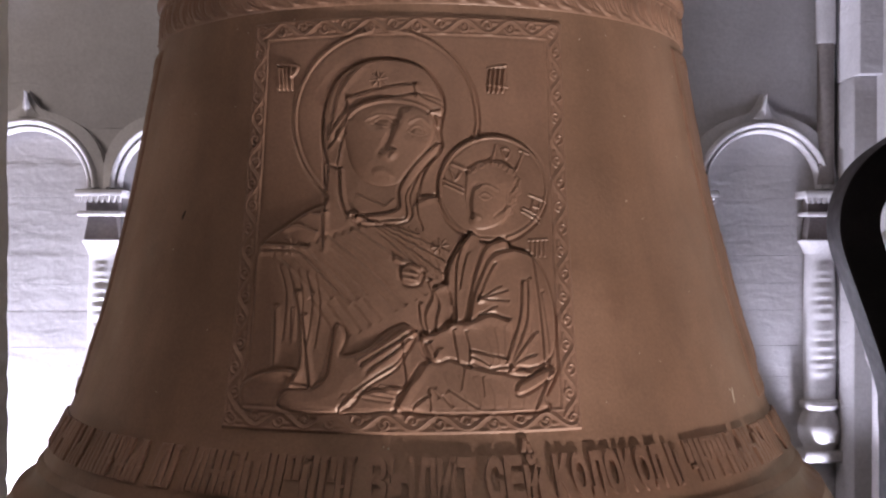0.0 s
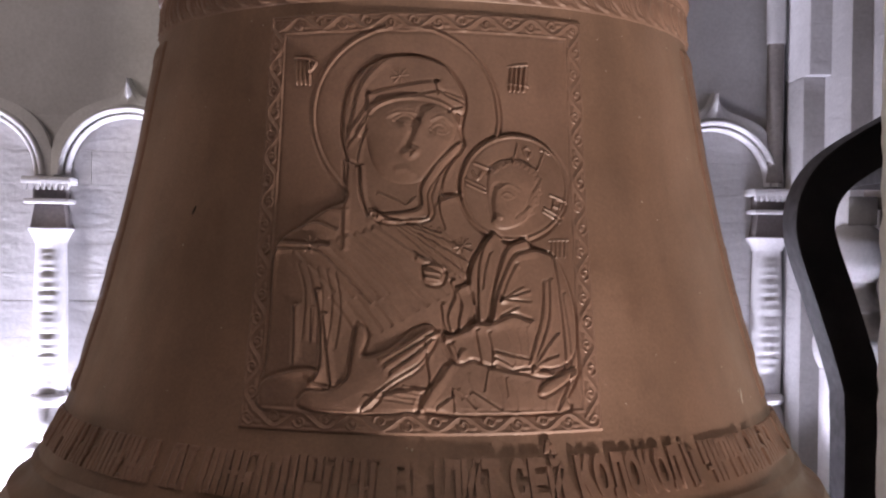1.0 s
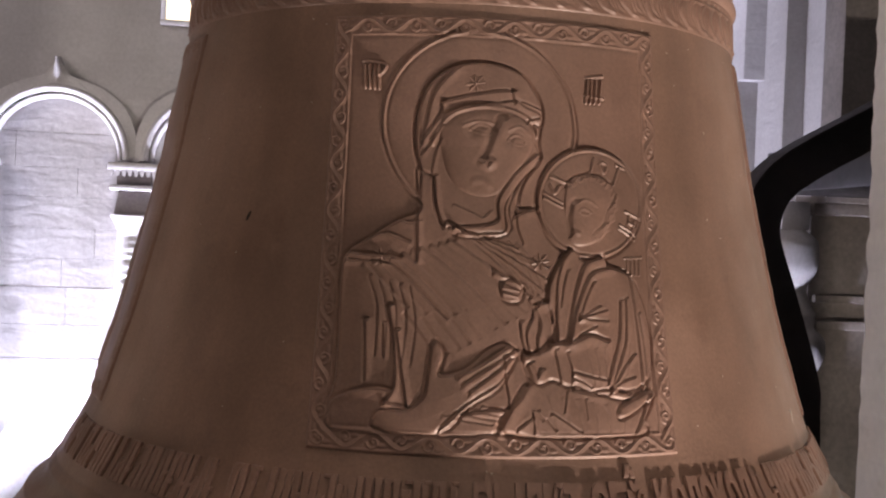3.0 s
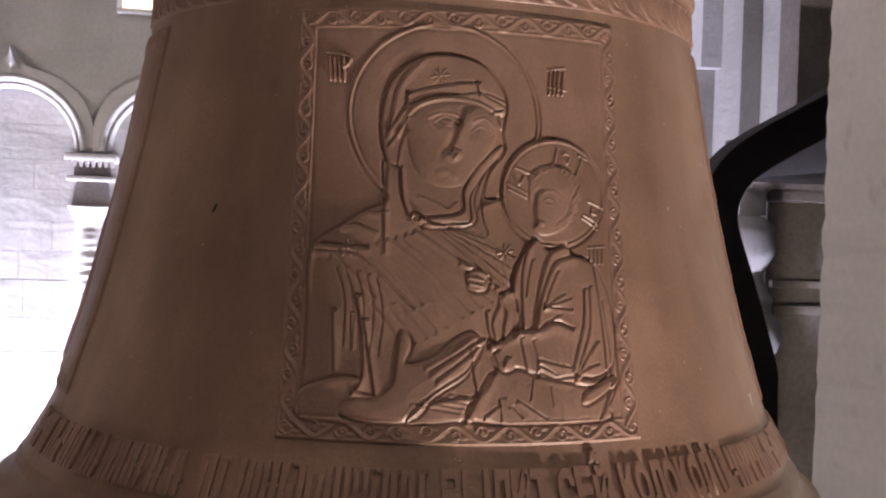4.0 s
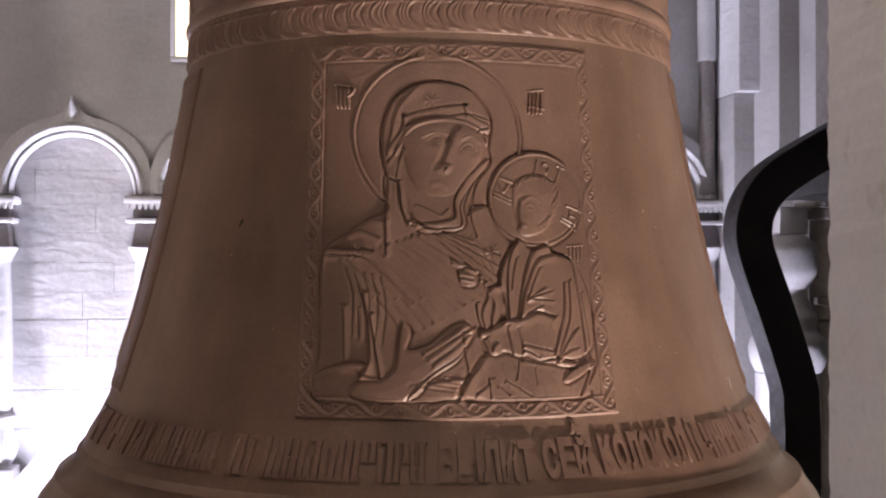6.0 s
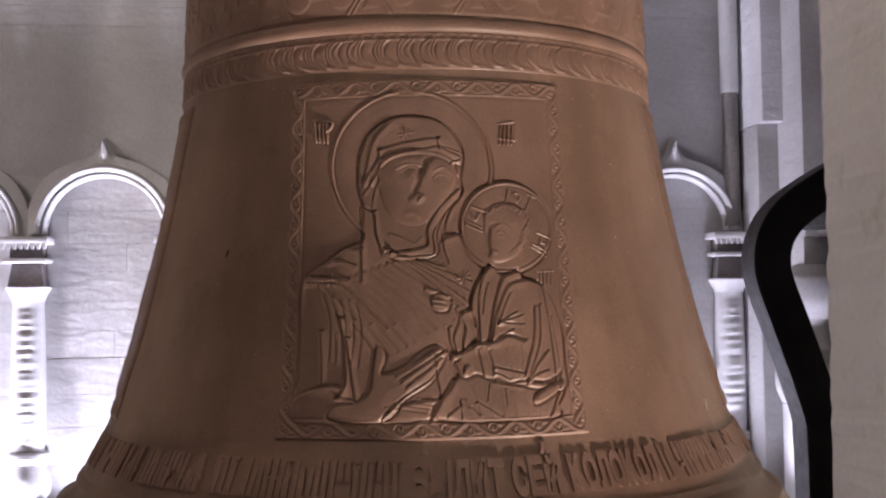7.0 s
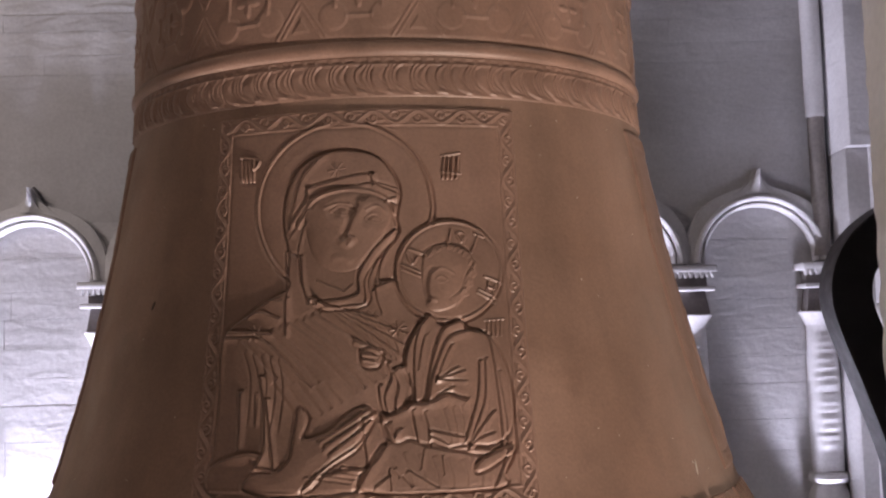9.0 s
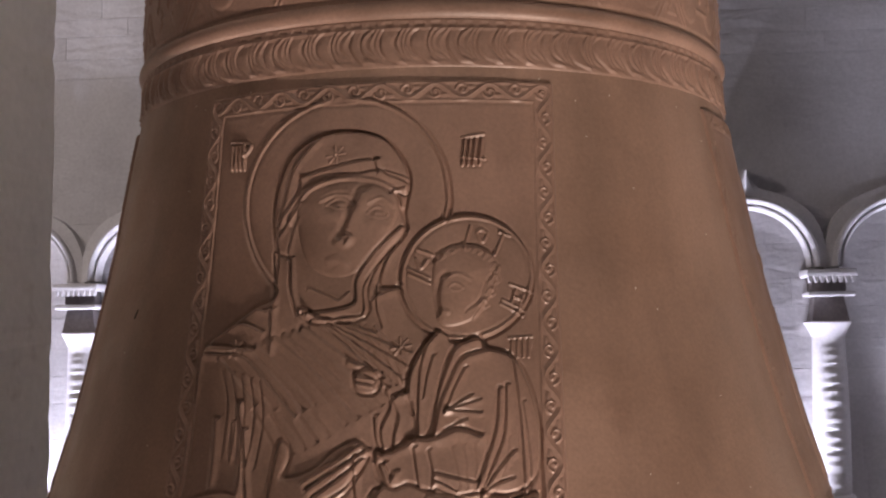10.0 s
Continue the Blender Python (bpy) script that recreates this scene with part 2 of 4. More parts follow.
def blind_arch():
    at = thing("blind_arch", "white carved stone arch with a pointed ogee tip, lit from below", "arch", group="arcade")
    part("outer_roll", sweep(round_section(0.055, 0.17), archivolt_path(0.80)), CARVED, at)
    part("inner_roll", sweep(round_section(0.035, 0.105), archivolt_path(R_IN + 0.01)), CARVED, at)
    # hood that rises to a point
    outer = [(0.93, 2.22), (0.915, 2.45), (0.86, 2.68), (0.74, 2.89), (0.56, 3.04), (0.36, 3.13), (0.20, 3.18), (0.11, 3.23), (0.06, 3.30), (0.03, 3.37), (0.0, 3.43)]
    right = [tuple(q) for q in spline(outer, 4)]
    inner = [(0.84 * math.cos(radians(a)), SPRING + 0.84 * math.sin(radians(a))) for a in range(0, 181, 6)]
    ring = right + [(-x, z) for x, z in right[-2::-1]]
    bm = bmesh.new()
    n = len(ring)
    samples = [inner[round(i * (len(inner) - 1) / (n - 1))] for i in range(n)]
    quad = [[bm.verts.new((x, y, z)) for x, z in line] for line, y in ((ring, 0.06), (ring, -0.075), (samples, -0.105), (samples, 0.06))]
    for p, q in zip(quad, quad[1:] + quad[:1]):
        for i in range(n - 1):
            bm.faces.new((p[i], p[i + 1], q[i + 1], q[i]))
    part("hood", bm, CARVED, at)
    # tip that leans a little out as it rises
    bm = bmesh.new()
    tip = [tuple(q) for q in spline([(0.20, 3.10), (0.11, 3.15), (0.055, 3.23), (0.024, 3.31), (0.0, 3.40)], 5)]
    out = tip + [(-x, z) for x, z in tip[-2::-1]]
    ridge = [bm.verts.new((0.0, -0.13 - 0.13 * (z - 3.08) / 0.36, z)) for x, z in tip]
    front = [bm.verts.new((x, -0.085 - 0.13 * (z - 3.08) / 0.36, z)) for x, z in out]
    back = [bm.verts.new((x, 0.06, z)) for x, z in out]
    m = len(tip)
    for i in range(m - 1):
        bm.faces.new((front[i], front[i + 1], ridge[i + 1], ridge[i]))
        k = len(out) - 1 - i
        bm.faces.new((front[k], ridge[i], ridge[i + 1], front[k - 1]))
    for i in range(len(out) - 1):
        bm.faces.new((front[i + 1], front[i], back[i], back[i + 1]))
    part("finial", bm, CARVED, at, smooth=False)
    return at


def wall_column():
    at = thing("wall_column", "slender white carved column on a bulbous base", "column", group="arcade")

    def notched(a, z):
        front = math.exp(-(math.sin(a / 2) / 0.32) ** 2)
        k = (z / 0.245) % 1.0
        return 1 - front * (0.10 * math.exp(-((k - 0.5) / 0.10) ** 2) + 0.03 * math.sin(z * 60)) - 0.05 * front

    shaft = [(0.188 + 0.012 * math.sin(math.pi * i / 60), -0.36 + 1.80 * i / 72) for i in range(73)]
    bm = bmesh.new()
    add_lathe(bm, shaft, 40, shape=notched)
    part("shaft", bm, CARVED, at)
    part("flare", lathe([(0.19, 1.44), (0.20, 1.48), (0.235, 1.55), (0.265, 1.60), (0.262, 1.615)], 32), CARVED, at)
    part("ring", lathe([(0.20, -0.36), (0.235, -0.385), (0.245, -0.43), (0.235, -0.475), (0.20, -0.50)], 32), CARVED, at)
    part("bulb", lathe([(0.19, -0.98), (0.20, -0.95), (0.25, -0.86), (0.265, -0.75), (0.25, -0.64), (0.20, -0.53), (0.19, -0.50)], 32), CARVED, at)
    part("foot", box(-0.27, 0.27, -0.25, 0.10, -1.12, -0.98, 0.02), CARVED, at)
    # neck and block of the capital take a darker brown-grey than the rest
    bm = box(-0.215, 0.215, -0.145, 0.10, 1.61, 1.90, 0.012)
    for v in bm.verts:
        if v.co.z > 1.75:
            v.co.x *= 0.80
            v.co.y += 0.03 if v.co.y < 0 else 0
    part("capital_neck", bm, DARK_CARVED, at, "dark brown-grey neck")
    part("capital_band", box(-0.262, 0.262, -0.265, 0.10, 1.90, 1.955, 0.018), CARVED, at)
    part("capital_block", box(-0.195, 0.195, -0.115, 0.10, 1.955, 2.125, 0.012), DARK_CARVED, at, "dark brown-grey block")
    abacus = part("abacus", box(-0.285, 0.285, -0.29, 0.10, 2.125, 2.215, 0.02), CARVED, at)
    for i in range(8):
        x = -0.238 + 0.068 * i
        bm = bmesh.new()
        add_prism(bm, [(x - 0.03, 2.14), (x - 0.012, 2.06), (x + 0.012, 2.06), (x + 0.03, 2.14)], -0.285, -0.215)
        part("dentil", bm, CARVED, abacus, smooth=False)
    return at


first_arch, first_column = blind_arch(), wall_column()
for k in range(-1, 6):
    m = FACADE @ pose(PERIOD * k, 0.0, 0)
    if k == -1:
        first_arch.matrix_world = m
    else:
        copy_thing(first_arch, m)
for k in range(-2, 6):
    m = FACADE @ pose(PERIOD * (k + 0.5) - (0.17 if k == 5 else 0.0), -0.02, 0)
    if k == -2:
        first_column.matrix_world = m
    else:
        copy_thing(first_column, m)

# stepped pilaster at the end of the arcade
pil = thing("stepped_pilaster", "white stone pilaster stepped forward in three offsets", "pilaster", kind="structure")
# below 4.05 the column lies in shade, put in here as a darker stone
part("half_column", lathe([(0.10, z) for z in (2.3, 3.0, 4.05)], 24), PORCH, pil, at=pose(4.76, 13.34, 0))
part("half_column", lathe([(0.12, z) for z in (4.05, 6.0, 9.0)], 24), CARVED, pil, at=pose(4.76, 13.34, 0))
part("step", box(4.90, 5.40, 12.60, 13.4, 3.56, 9.0, 0.015), LIMEWASH, pil)
part("step", box(4.90, 5.40, 12.78, 13.4, -3.6, 3.56, 0.015), LIMEWASH, pil)
part("step", box(5.17, 5.62, 12.05, 13.3, -3.6, 9.0, 0.015), LIMEWASH, pil)
part("step", box(5.42, 6.0, 11.40, 13.2, -3.6, 9.0, 0.015), LIMEWASH, pil)

# porch beside it
porch = thing("porch", "dark weathered stone porch with projecting cornices in shadow", "porch", kind="structure")
part("wall", box(5.28, 9.0, 10.9, 11.35, -3.6, 9.0, 0.02), PORCH, porch)
part("cornice", box(4.9, 9.0, 10.5, 10.9, 0.70, 0.80, 0.02), PORCH, porch)
part("cornice", box(4.9, 9.0, 10.55, 10.9, 0.98, 1.06, 0.02), PORCH, porch)
part("cornice", box(4.72, 9.0, 10.3, 10.9, 1.88, 2.0, 0.02), PORCH, porch)
part("pier", box(4.85, 9.0, 10.62, 10.9, -3.6, 1.9, 0.02), PORCH, porch)
part("lintel", box(4.80, 9.0, 10.2, 10.9, 2.0, 2.5, 0.02), PORCH, porch)

pitcher = thing("pitcher_column", "white bulbous pitcher-shaped stone column of the porch", "column", pose(4.52, 10.42, 0))
prof = [(0.33, -3.6), (0.33, 0.30), (0.36, 0.36), (0.39, 0.45), (0.395, 0.58), (0.36, 0.66), (0.29, 0.72), (0.28, 0.80), (0.29, 0.88), (0.24, 0.96), (0.20, 1.08), (0.20, 1.16)]
part("shaft", lathe([tuple(q) for q in spline(prof[1:], 4)], 40), CARVED, pitcher)
part("pedestal", lathe([(0.33, -3.6), (0.33, 0.29)], 24), CARVED, pitcher)
part("bulb", lathe([tuple(q) for q in spline([(0.20, 1.16), (0.25, 1.24), (0.295, 1.34), (0.30, 1.48), (0.285, 1.60), (0.21, 1.68), (0.15, 1.72)], 5)], 40), CARVED, pitcher)
part("neck", box(-0.15, 0.15, -0.15, 0.15, 1.72, 2.0, 0.012), CARVED, pitcher)

# cranked black bracket in front of the porch
mid = [(3.39, -3.6), (3.39, -0.3), (3.38, 0.30), (3.36, 0.52), (3.19, 1.05), (3.03, 1.50), (3.00, 1.70), (3.04, 1.88), (3.16, 2.05), (3.40, 2.22), (3.85, 2.47), (4.70, 2.95), (5.4, 3.3)]
frames = []
line = spline(mid, 5)
for i, q in enumerate(line):
    d = Vector(line[min(i + 1, len(line) - 1)] - line[max(i - 1, 0)]).normalized()
    side = Vector((d.y, 0, -d.x))
    frames.append((Vector((q[0], 7.7, q[1])), side, Vector((0, 1, 0))))
bracket = thing("cranked_bracket", "heavy black cranked iron bracket standing before the porch", "bracket", pose(3.39, 7.7, -3.6))
home = pose(-3.39, -7.7, 3.6)
part("web", sweep([(-0.135, 0.02), (0.15, 0.02), (0.15, 0.24), (-0.135, 0.24)], frames), IRON, bracket, at=home)
part("flange", sweep([(-0.152, -0.005), (-0.137, -0.005), (-0.137, 0.265), (-0.152, 0.265)], frames), FLANGE, bracket, "dull grey-brown edge plate", at=home)
bolt = bmesh.new()
bmesh.ops.create_cone(bolt, cap_ends=True, segments=6, radius1=0.05, radius2=0.045, depth=0.10)
part("bolt", bolt, IRON, bracket, at=home @ pose(4.62, 8.6, 1.98))
tagged(to_object("canopy", box(4.15, 9.0, 8.2, 10.2, 2.06, 2.46, 0.02), IRON), "black canopy beam over the porch", "canopy", kind="structure")

# lit window high on the facade
window = thing("window_1", "small lit window with a pale stone frame", "window", FACADE, kind="structure")
part("window_sill", box(2.93, 3.78, -0.07, 0.05, 3.87, 3.93, 0.01), CARVED, window)
part("window_frame", box(2.93, 2.99, -0.07, 0.05, 3.93, 5.2, 0.01), CARVED, window)
part("pane", box(2.99, 3.7, -0.03, 0.05, 3.93, 5.2, 0.01), PANE, window)

# ---- the bell ----
AX, AY = -0.0554, 2.802
PROFILE = [(1.03, 0.745), (1.055, 0.775), (1.06, 0.83), (1.035, 0.885), (1.005, 0.925), (0.998, 0.94), (0.992, 0.951), (0.975, 0.958), (0.955, 0.972),
           (0.944, 0.99), (0.942, 1.004), (0.934, 1.014), (0.926, 1.02), (0.921, 1.032), (0.912, 1.05), (0.888, 1.09), (0.868, 1.128), (0.853, 1.165), (0.838, 1.21),
           (0.824, 1.26), (0.8, 1.335), (0.78, 1.41), (0.756, 1.51), (0.733, 1.61), (0.712, 1.71), (0.693, 1.82), (0.677, 1.91), (0.6645, 1.975), (0.661, 2.0),
           (0.659, 2.04), (0.657, 2.10), (0.655, 2.2), (0.648, 2.35), (0.632, 2.6), (0.60, 2.8), (0.52, 2.95), (0.40, 3.03), (0.2, 3.07), (0.03, 3.08)]
ZS, RS = np.array([z for r, z in PROFILE]), np.array([r for r, z in PROFILE])


def bell_radius(z):
    return np.interp(z, ZS, RS)


bell = thing("bell", "large brown bronze church bell with cast relief bands and icon panels", "bell", pose(AX, AY, 0))
bm, rings = add_lathe(bmesh.new(), PROFILE, 256)
bm.faces.new(rings[-1])
part("body", bm, BODY_BRONZE, bell)
plinth = tagged(to_object("plinth", lathe([(0.99, -3.6), (0.99, 0.745)], 64), PORCH, at=pose(AX, AY, 0)), "round grey stone plinth under the bell", "plinth")

# ---- relief of the icon panel: heights in millimetres over a field 100 wide and 118 high ----
FIELD_W, FIELD_H = 100.0, 118.0


class Relief:
    """A sheet of heights on which shapes are raised and lines are modelled."""

    def __init__(self, nx, ny):
        self.x, self.y = np.meshgrid(np.linspace(0, FIELD_W, nx), np.linspace(0, FIELD_H, ny))
        self.h = np.zeros_like(self.x)

    def window(self, pts, margin):
        lo, hi = pts.min(0) - margin, pts.max(0) + margin
        rows = np.where((self.y[:, 0] >= lo[1]) & (self.y[:, 0] <= hi[1]))[0]
        cols = np.where((self.x[0] >= lo[0]) & (self.x[0] <= hi[0]))[0]
        if not len(rows) or not len(cols):
            return None
        return slice(rows[0], rows[-1] + 1), slice(cols[0], cols[-1] + 1)

    @staticmethod
    def distance(px, py, pts):
        best = np.full(px.shape, 1e9)
        for a, b in zip(pts, pts[1:]):
            d = b - a
            t = np.clip(((px - a[0]) * d[0] + (py - a[1]) * d[1]) / max(d @ d, 1e-9), 0, 1)
            best = np.minimum(best, np.hypot(px - a[0] - t * d[0], py - a[1] - t * d[1]))
        return best

    @staticmethod
    def lean(px, py, pts):
        """Distance to a line, positive on its upper left side."""
        best, sign = np.full(px.shape, 1e9), np.ones(px.shape)
        for a, b in zip(pts, pts[1:]):
            d = b - a
            t = np.clip(((px - a[0]) * d[0] + (py - a[1]) * d[1]) / max(d @ d, 1e-9), 0, 1)
            ex, ey = px - a[0] - t * d[0], py - a[1] - t * d[1]
            e = np.hypot(ex, ey)
            near = e < best
            best = np.where(near, e, best)
            sign = np.where(near, np.where(ey * 0.75 - ex * 0.66 > 0, 1.0, -1.0), sign)
        return best, sign

    @staticmethod
    def inside(px, py, pts):
        hit = np.zeros(px.shape, bool)
        for (x0, y0), (x1, y1) in zip(pts, np.roll(pts, -1, axis=0)):
            if y0 != y1:
                hit ^= ((y0 > py) != (y1 > py)) & (px < (x1 - x0) * (py - y0) / (y1 - y0) + x0)
        return hit

    def line(self, points, width, height):
        """A bar or a rib."""
        pts = spline(points, 5) if len(points) > 2 else np.array(points, float)
        w = self.window(pts, width * 3)
        if w is None:
            return
        d = self.distance(self.x[w], self.y[w], pts)
        width *= 0.66
        self.h[w] += 0.9 * height * (np.exp(-(d / width) ** 2) - 0.35 * np.exp(-((d - 1.7 * width) / (0.8 * width)) ** 2))

    def fold(self, points, width, height):
        """A fold of cloth: steep on its upper left side, falling away gently on the other."""
        width, height = 0.9 * width, 1.3 * height
        pts = spline(points, 5)
        w = self.window(pts, width * 7)
        if w is None:
            return
        d, side = self.lean(self.x[w], self.y[w], pts)
        steep = np.exp(-(d / (0.42 * width)) ** 2) - 1.15 * np.exp(-((d - 0.95 * width) / (0.5 * width)) ** 2)
        gentle = np.exp(-(d / (1.5 * width)) ** 2)
        self.h[w] += 0.48 * height * np.where(side > 0, steep, gentle)

    def raised(self, points, height, soft):
        pts = spline(points, 4, True)
        w = self.window(pts, soft * 2)
        px, py = self.x[w], self.y[w]
        d = self.distance(px, py, np.vstack([pts, pts[:1]])) * np.where(self.inside(px, py, pts), 1, -1)
        t = np.clip(d / soft * 0.5 + 0.5, 0, 1)
        t = t * t * (3 - 2 * t)
        swell = 0.55 * height + 1.0 * np.clip(d / 5.0, 0, 1)
        self.h[w] = self.h[w] * (1 - t) + swell * t - 2.4 * np.exp(-((d + 0.45) / 0.42) ** 2)

    def dome(self, points, height):
        pts = spline(points, 4, True)
        w = self.window(pts, 2)
        px, py = self.x[w], self.y[w]
        d = self.distance(px, py, np.vstack([pts, pts[:1]])) * np.where(self.inside(px, py, pts), 1, -1)
        t = np.clip(d / 13.0, 0, 1)
        inner = np.clip(d / 0.5 + 0.5, 0, 1)
        self.h[w] = self.h[w] * (1 - inner) + inner * (4.0 + 0.9 * height * np.sqrt(1 - (1 - t) ** 2))

    def border(self, width, out=9.0, field=4.0):
        """A raised frame with a running vine, round a sunk field."""
        x, y = self.x, self.y
        edge = np.minimum(np.minimum(x, FIELD_W - x), np.minimum(y, FIELD_H - y))
        rim = np.clip(edge / 0.6, 0, 1)
        step = np.clip((width - edge) / 0.5 + 0.5, 0, 1)
        self.h += field + (out - field) * step * -0.12
        lip = 1.7 * np.exp(-((edge - 0.75) / 0.42) ** 4) + 1.5 * np.exp(-((edge - width + 0.3) / 0.30) ** 4)
        lip -= 1.0 * np.exp(-((edge - width - 0.45) / 0.4) ** 2)
        level = (edge < width) & (edge > 0)
        half = 0.5 * (width - 1.5)
        across = (edge - 0.5 * (width + 0.3)) / half
        upright = np.minimum(x, FIELD_W - x) <= np.minimum(y, FIELD_H - y)
        # whole periods between the corners
        span = np.where(upright, FIELD_H, FIELD_W)
        period = span / np.where(upright, 9, 7)
        along = np.where(upright, y, x)
        ph = 2 * np.pi * along / period
        wave = (across - 0.86 * np.sin(ph)) * half / np.sqrt(1 + (0.86 * half * 2 * np.pi / period * np.cos(ph)) ** 2)
        vine = 1.9 * np.exp(-(wave / 0.34) ** 2) + 0.8 * np.exp(-((np.abs(wave) - 0.62) / 0.2) ** 2)
        for k, sign in ((0.25, -1), (0.75, 1)):
            u = (along / period - k + 0.5) % 1 - 0.5
            px, py = u * period, (across - sign * 0.16) * half
            r, th = np.hypot(px, py), np.arctan2(py * sign, px)
            curl = (r - 0.40 - 0.22 * (th + np.pi)) / 0.26
            vine = np.maximum(vine, 1.7 * np.exp(-curl ** 2) * (r < 1.9))
            vine = np.maximum(vine, 1.6 * np.exp(-(np.hypot(px, py) / 0.36) ** 2))
            leaf = np.hypot((px - 2.3) / 1.1, (py - sign * 0.75) / 0.5)
            vine = np.maximum(vine, 1.2 * np.clip(1.5 - leaf, 0, 1))
        self.h += np.where(level, lip + 1.8 * vine * np.clip((edge - 0.9) / 0.4, 0, 1), lip * (edge < width + 1.5))
        self.h *= rim
        self.h -= 1.0 * (1 - rim)

    def wear(self, amount, seed):
        rng = np.random.RandomState(seed)
        rough = rng.rand(*self.h.shape) - 0.5
        for _ in range(3):
            rough = (rough + np.roll(rough, 1, 0) + np.roll(rough, -1, 0) + np.roll(rough, 1, 1) + np.roll(rough, -1, 1)) / 5
        self.h += rough * amount


def soften(h, times):
    for _ in range(times):
        p = np.pad(h, 1, mode="edge")
        h = 0.5 * h + 0.125 * (p[:-2, 1:-1] + p[2:, 1:-1] + p[1:-1, :-2] + p[1:-1, 2:])
    return h


def sheet(name, radius, angle, z, parent, label="", mat=None):
    """A grid of points given by radius, angle (degrees) and height about the bell's axis."""
    ny, nx = radius.shape
    a = np.radians(angle)
    co = np.stack([radius * np.sin(a), -radius * np.cos(a), z], -1).reshape(-1, 3)
    i = np.arange(ny * nx).reshape(ny, nx)
    quads = np.stack([i[:-1, :-1], i[:-1, 1:], i[1:, 1:], i[1:, :-1]], -1).reshape(-1, 4)
    me = bpy.data.meshes.new(name)
    me.vertices.add(len(co))
    me.vertices.foreach_set("co", co.astype(np.float32).ravel())
    me.loops.add(quads.size)
    me.loops.foreach_set("vertex_index", quads.astype(np.int32).ravel())
    me.polygons.add(len(quads))
    me.polygons.foreach_set("loop_start", np.arange(0, quads.size, 4, dtype=np.int32))
    me.update(calc_edges=True)
    me.validate()
    me.materials.append(mat or BRONZE)
    me.shade_smooth()
    ob = new(name, me)
    ob.parent = parent
    if label:
        ob["label"] = label
    return ob


def panel_sheet(name, relief, centre, parent, label):
    f = relief.y / FIELD_H
    z = 1.162 + 0.803 * f
    left, right = -25.3 - 4.5 * f, 21.8 + 4.7 * f
    angle = centre + left + (right - left) * relief.x / FIELD_W
    h = relief.h / 1000.0
    return sheet(name, bell_radius(z) + h * 0.97, angle, z + h * 0.22, parent, label)


def icon():
    sheet_of = Relief(600, 710)
    line, fold, raised, dome = sheet_of.line, sheet_of.fold, sheet_of.raised, sheet_of.dome
    raised([(71.6, 86.2), (69.5, 75.8), (63.6, 67.1), (55.2, 61.4), (45.2, 59.4), (35.1, 61.4), (26, 67.3), (19.4, 76.1), (16.5, 86.7), (18.3, 97.3), (24.4, 106), (33.7, 111.7), (44.4, 113.5), (54.9, 111.3), (63.8, 105.4), (69.7, 96.6)], 0.6, 0.8)
    line([(71.6, 86.2), (69.5, 75.8), (63.6, 67.1), (55.2, 61.4), (45.2, 59.4), (35.1, 61.4), (26, 67.3), (19.4, 76.1), (16.5, 86.7), (18.3, 97.3), (24.4, 106), (33.7, 111.7), (44.4, 113.5), (54.9, 111.3), (63.8, 105.4), (69.7, 96.6), (71.6, 86.2)], 0.75, 2.6)  # large ring
    raised([(6.8, 44.4), (7.9, 50.7), (15.2, 55.7), (22, 60), (27.6, 62.4), (27.8, 67.2), (27.9, 74.6), (26.3, 80.4), (26.5, 89.5), (29.9, 98.3), (37, 103.2), (45.5, 104.3), (53.9, 102.4), (58.3, 98.3), (61, 93), (61, 88.6), (60, 83.4), (60.6, 78.1), (55.8, 71.9), (54.5, 64.6), (59.8, 63.9), (63.8, 58.3), (69.4, 53.5), (78.9, 51.9), (80.8, 49.5), (87.5, 47.1), (92.2, 36.8), (92.9, 24.4), (92.4, 15.3), (88.7, 9.4), (86.9, 5.7), (48.8, 6.2), (7.5, 4.9), (7.2, 18), (7.2, 30.4)], 4.5, 0.9)  # draped figure
    raised([(27.9, 74.6), (26.3, 80.4), (26.5, 89.5), (29.9, 98.3), (37, 103.2), (45.5, 104.3), (53.9, 102.4), (58.3, 98.3), (61, 93), (61, 88.3), (58, 88.3), (59.3, 83.3), (60.3, 78.1), (54.9, 71.9), (51.3, 64.6), (51.4, 57.8), (39.8, 56.5), (34.8, 59.1), (32.1, 64.7), (31.7, 72.1)], 7.0, 0.7)  # veil
    dome([(32.7, 84.9), (35.6, 90.1), (44, 92.3), (53.2, 90.6), (59, 86.3), (58, 80.1), (53.8, 73.2), (48.3, 67.9), (42.5, 67.3), (37.2, 70), (34, 76.1)], 7.5)  # head
    line([(30.8, 81.1), (33, 86), (37.3, 90.1), (45.7, 92), (54, 90.8), (59.3, 87.5), (60, 84.7)], 0.8, 2.0)
    fold([(33.5, 92.5), (40.6, 94.4), (49.3, 96.1), (53.1, 96.2)], 0.9, 2.2)  # folds of the veil
    fold([(33.6, 88.8), (39.9, 91.4), (49.4, 92.9), (54.3, 93.6), (61, 91.6)], 0.8, 1.8)
    fold([(53.1, 96.2), (54.8, 92.9), (61, 90), (57.7, 88.3)], 0.8, 2.2)
    fold([(33.5, 92.5), (33.3, 89.3), (29, 82.8), (28.3, 81.2)], 0.9, 2.4)
    fold([(37.1, 102.1), (31.4, 95.2), (29.2, 86.1), (28.3, 82.3)], 0.9, 2.4)
    fold([(28.4, 78.4), (31.4, 82.3), (33.7, 86)], 0.7, 2.0)
    fold([(30.7, 72.1), (31.9, 78.3), (33.1, 81.9)], 0.6, 1.6)
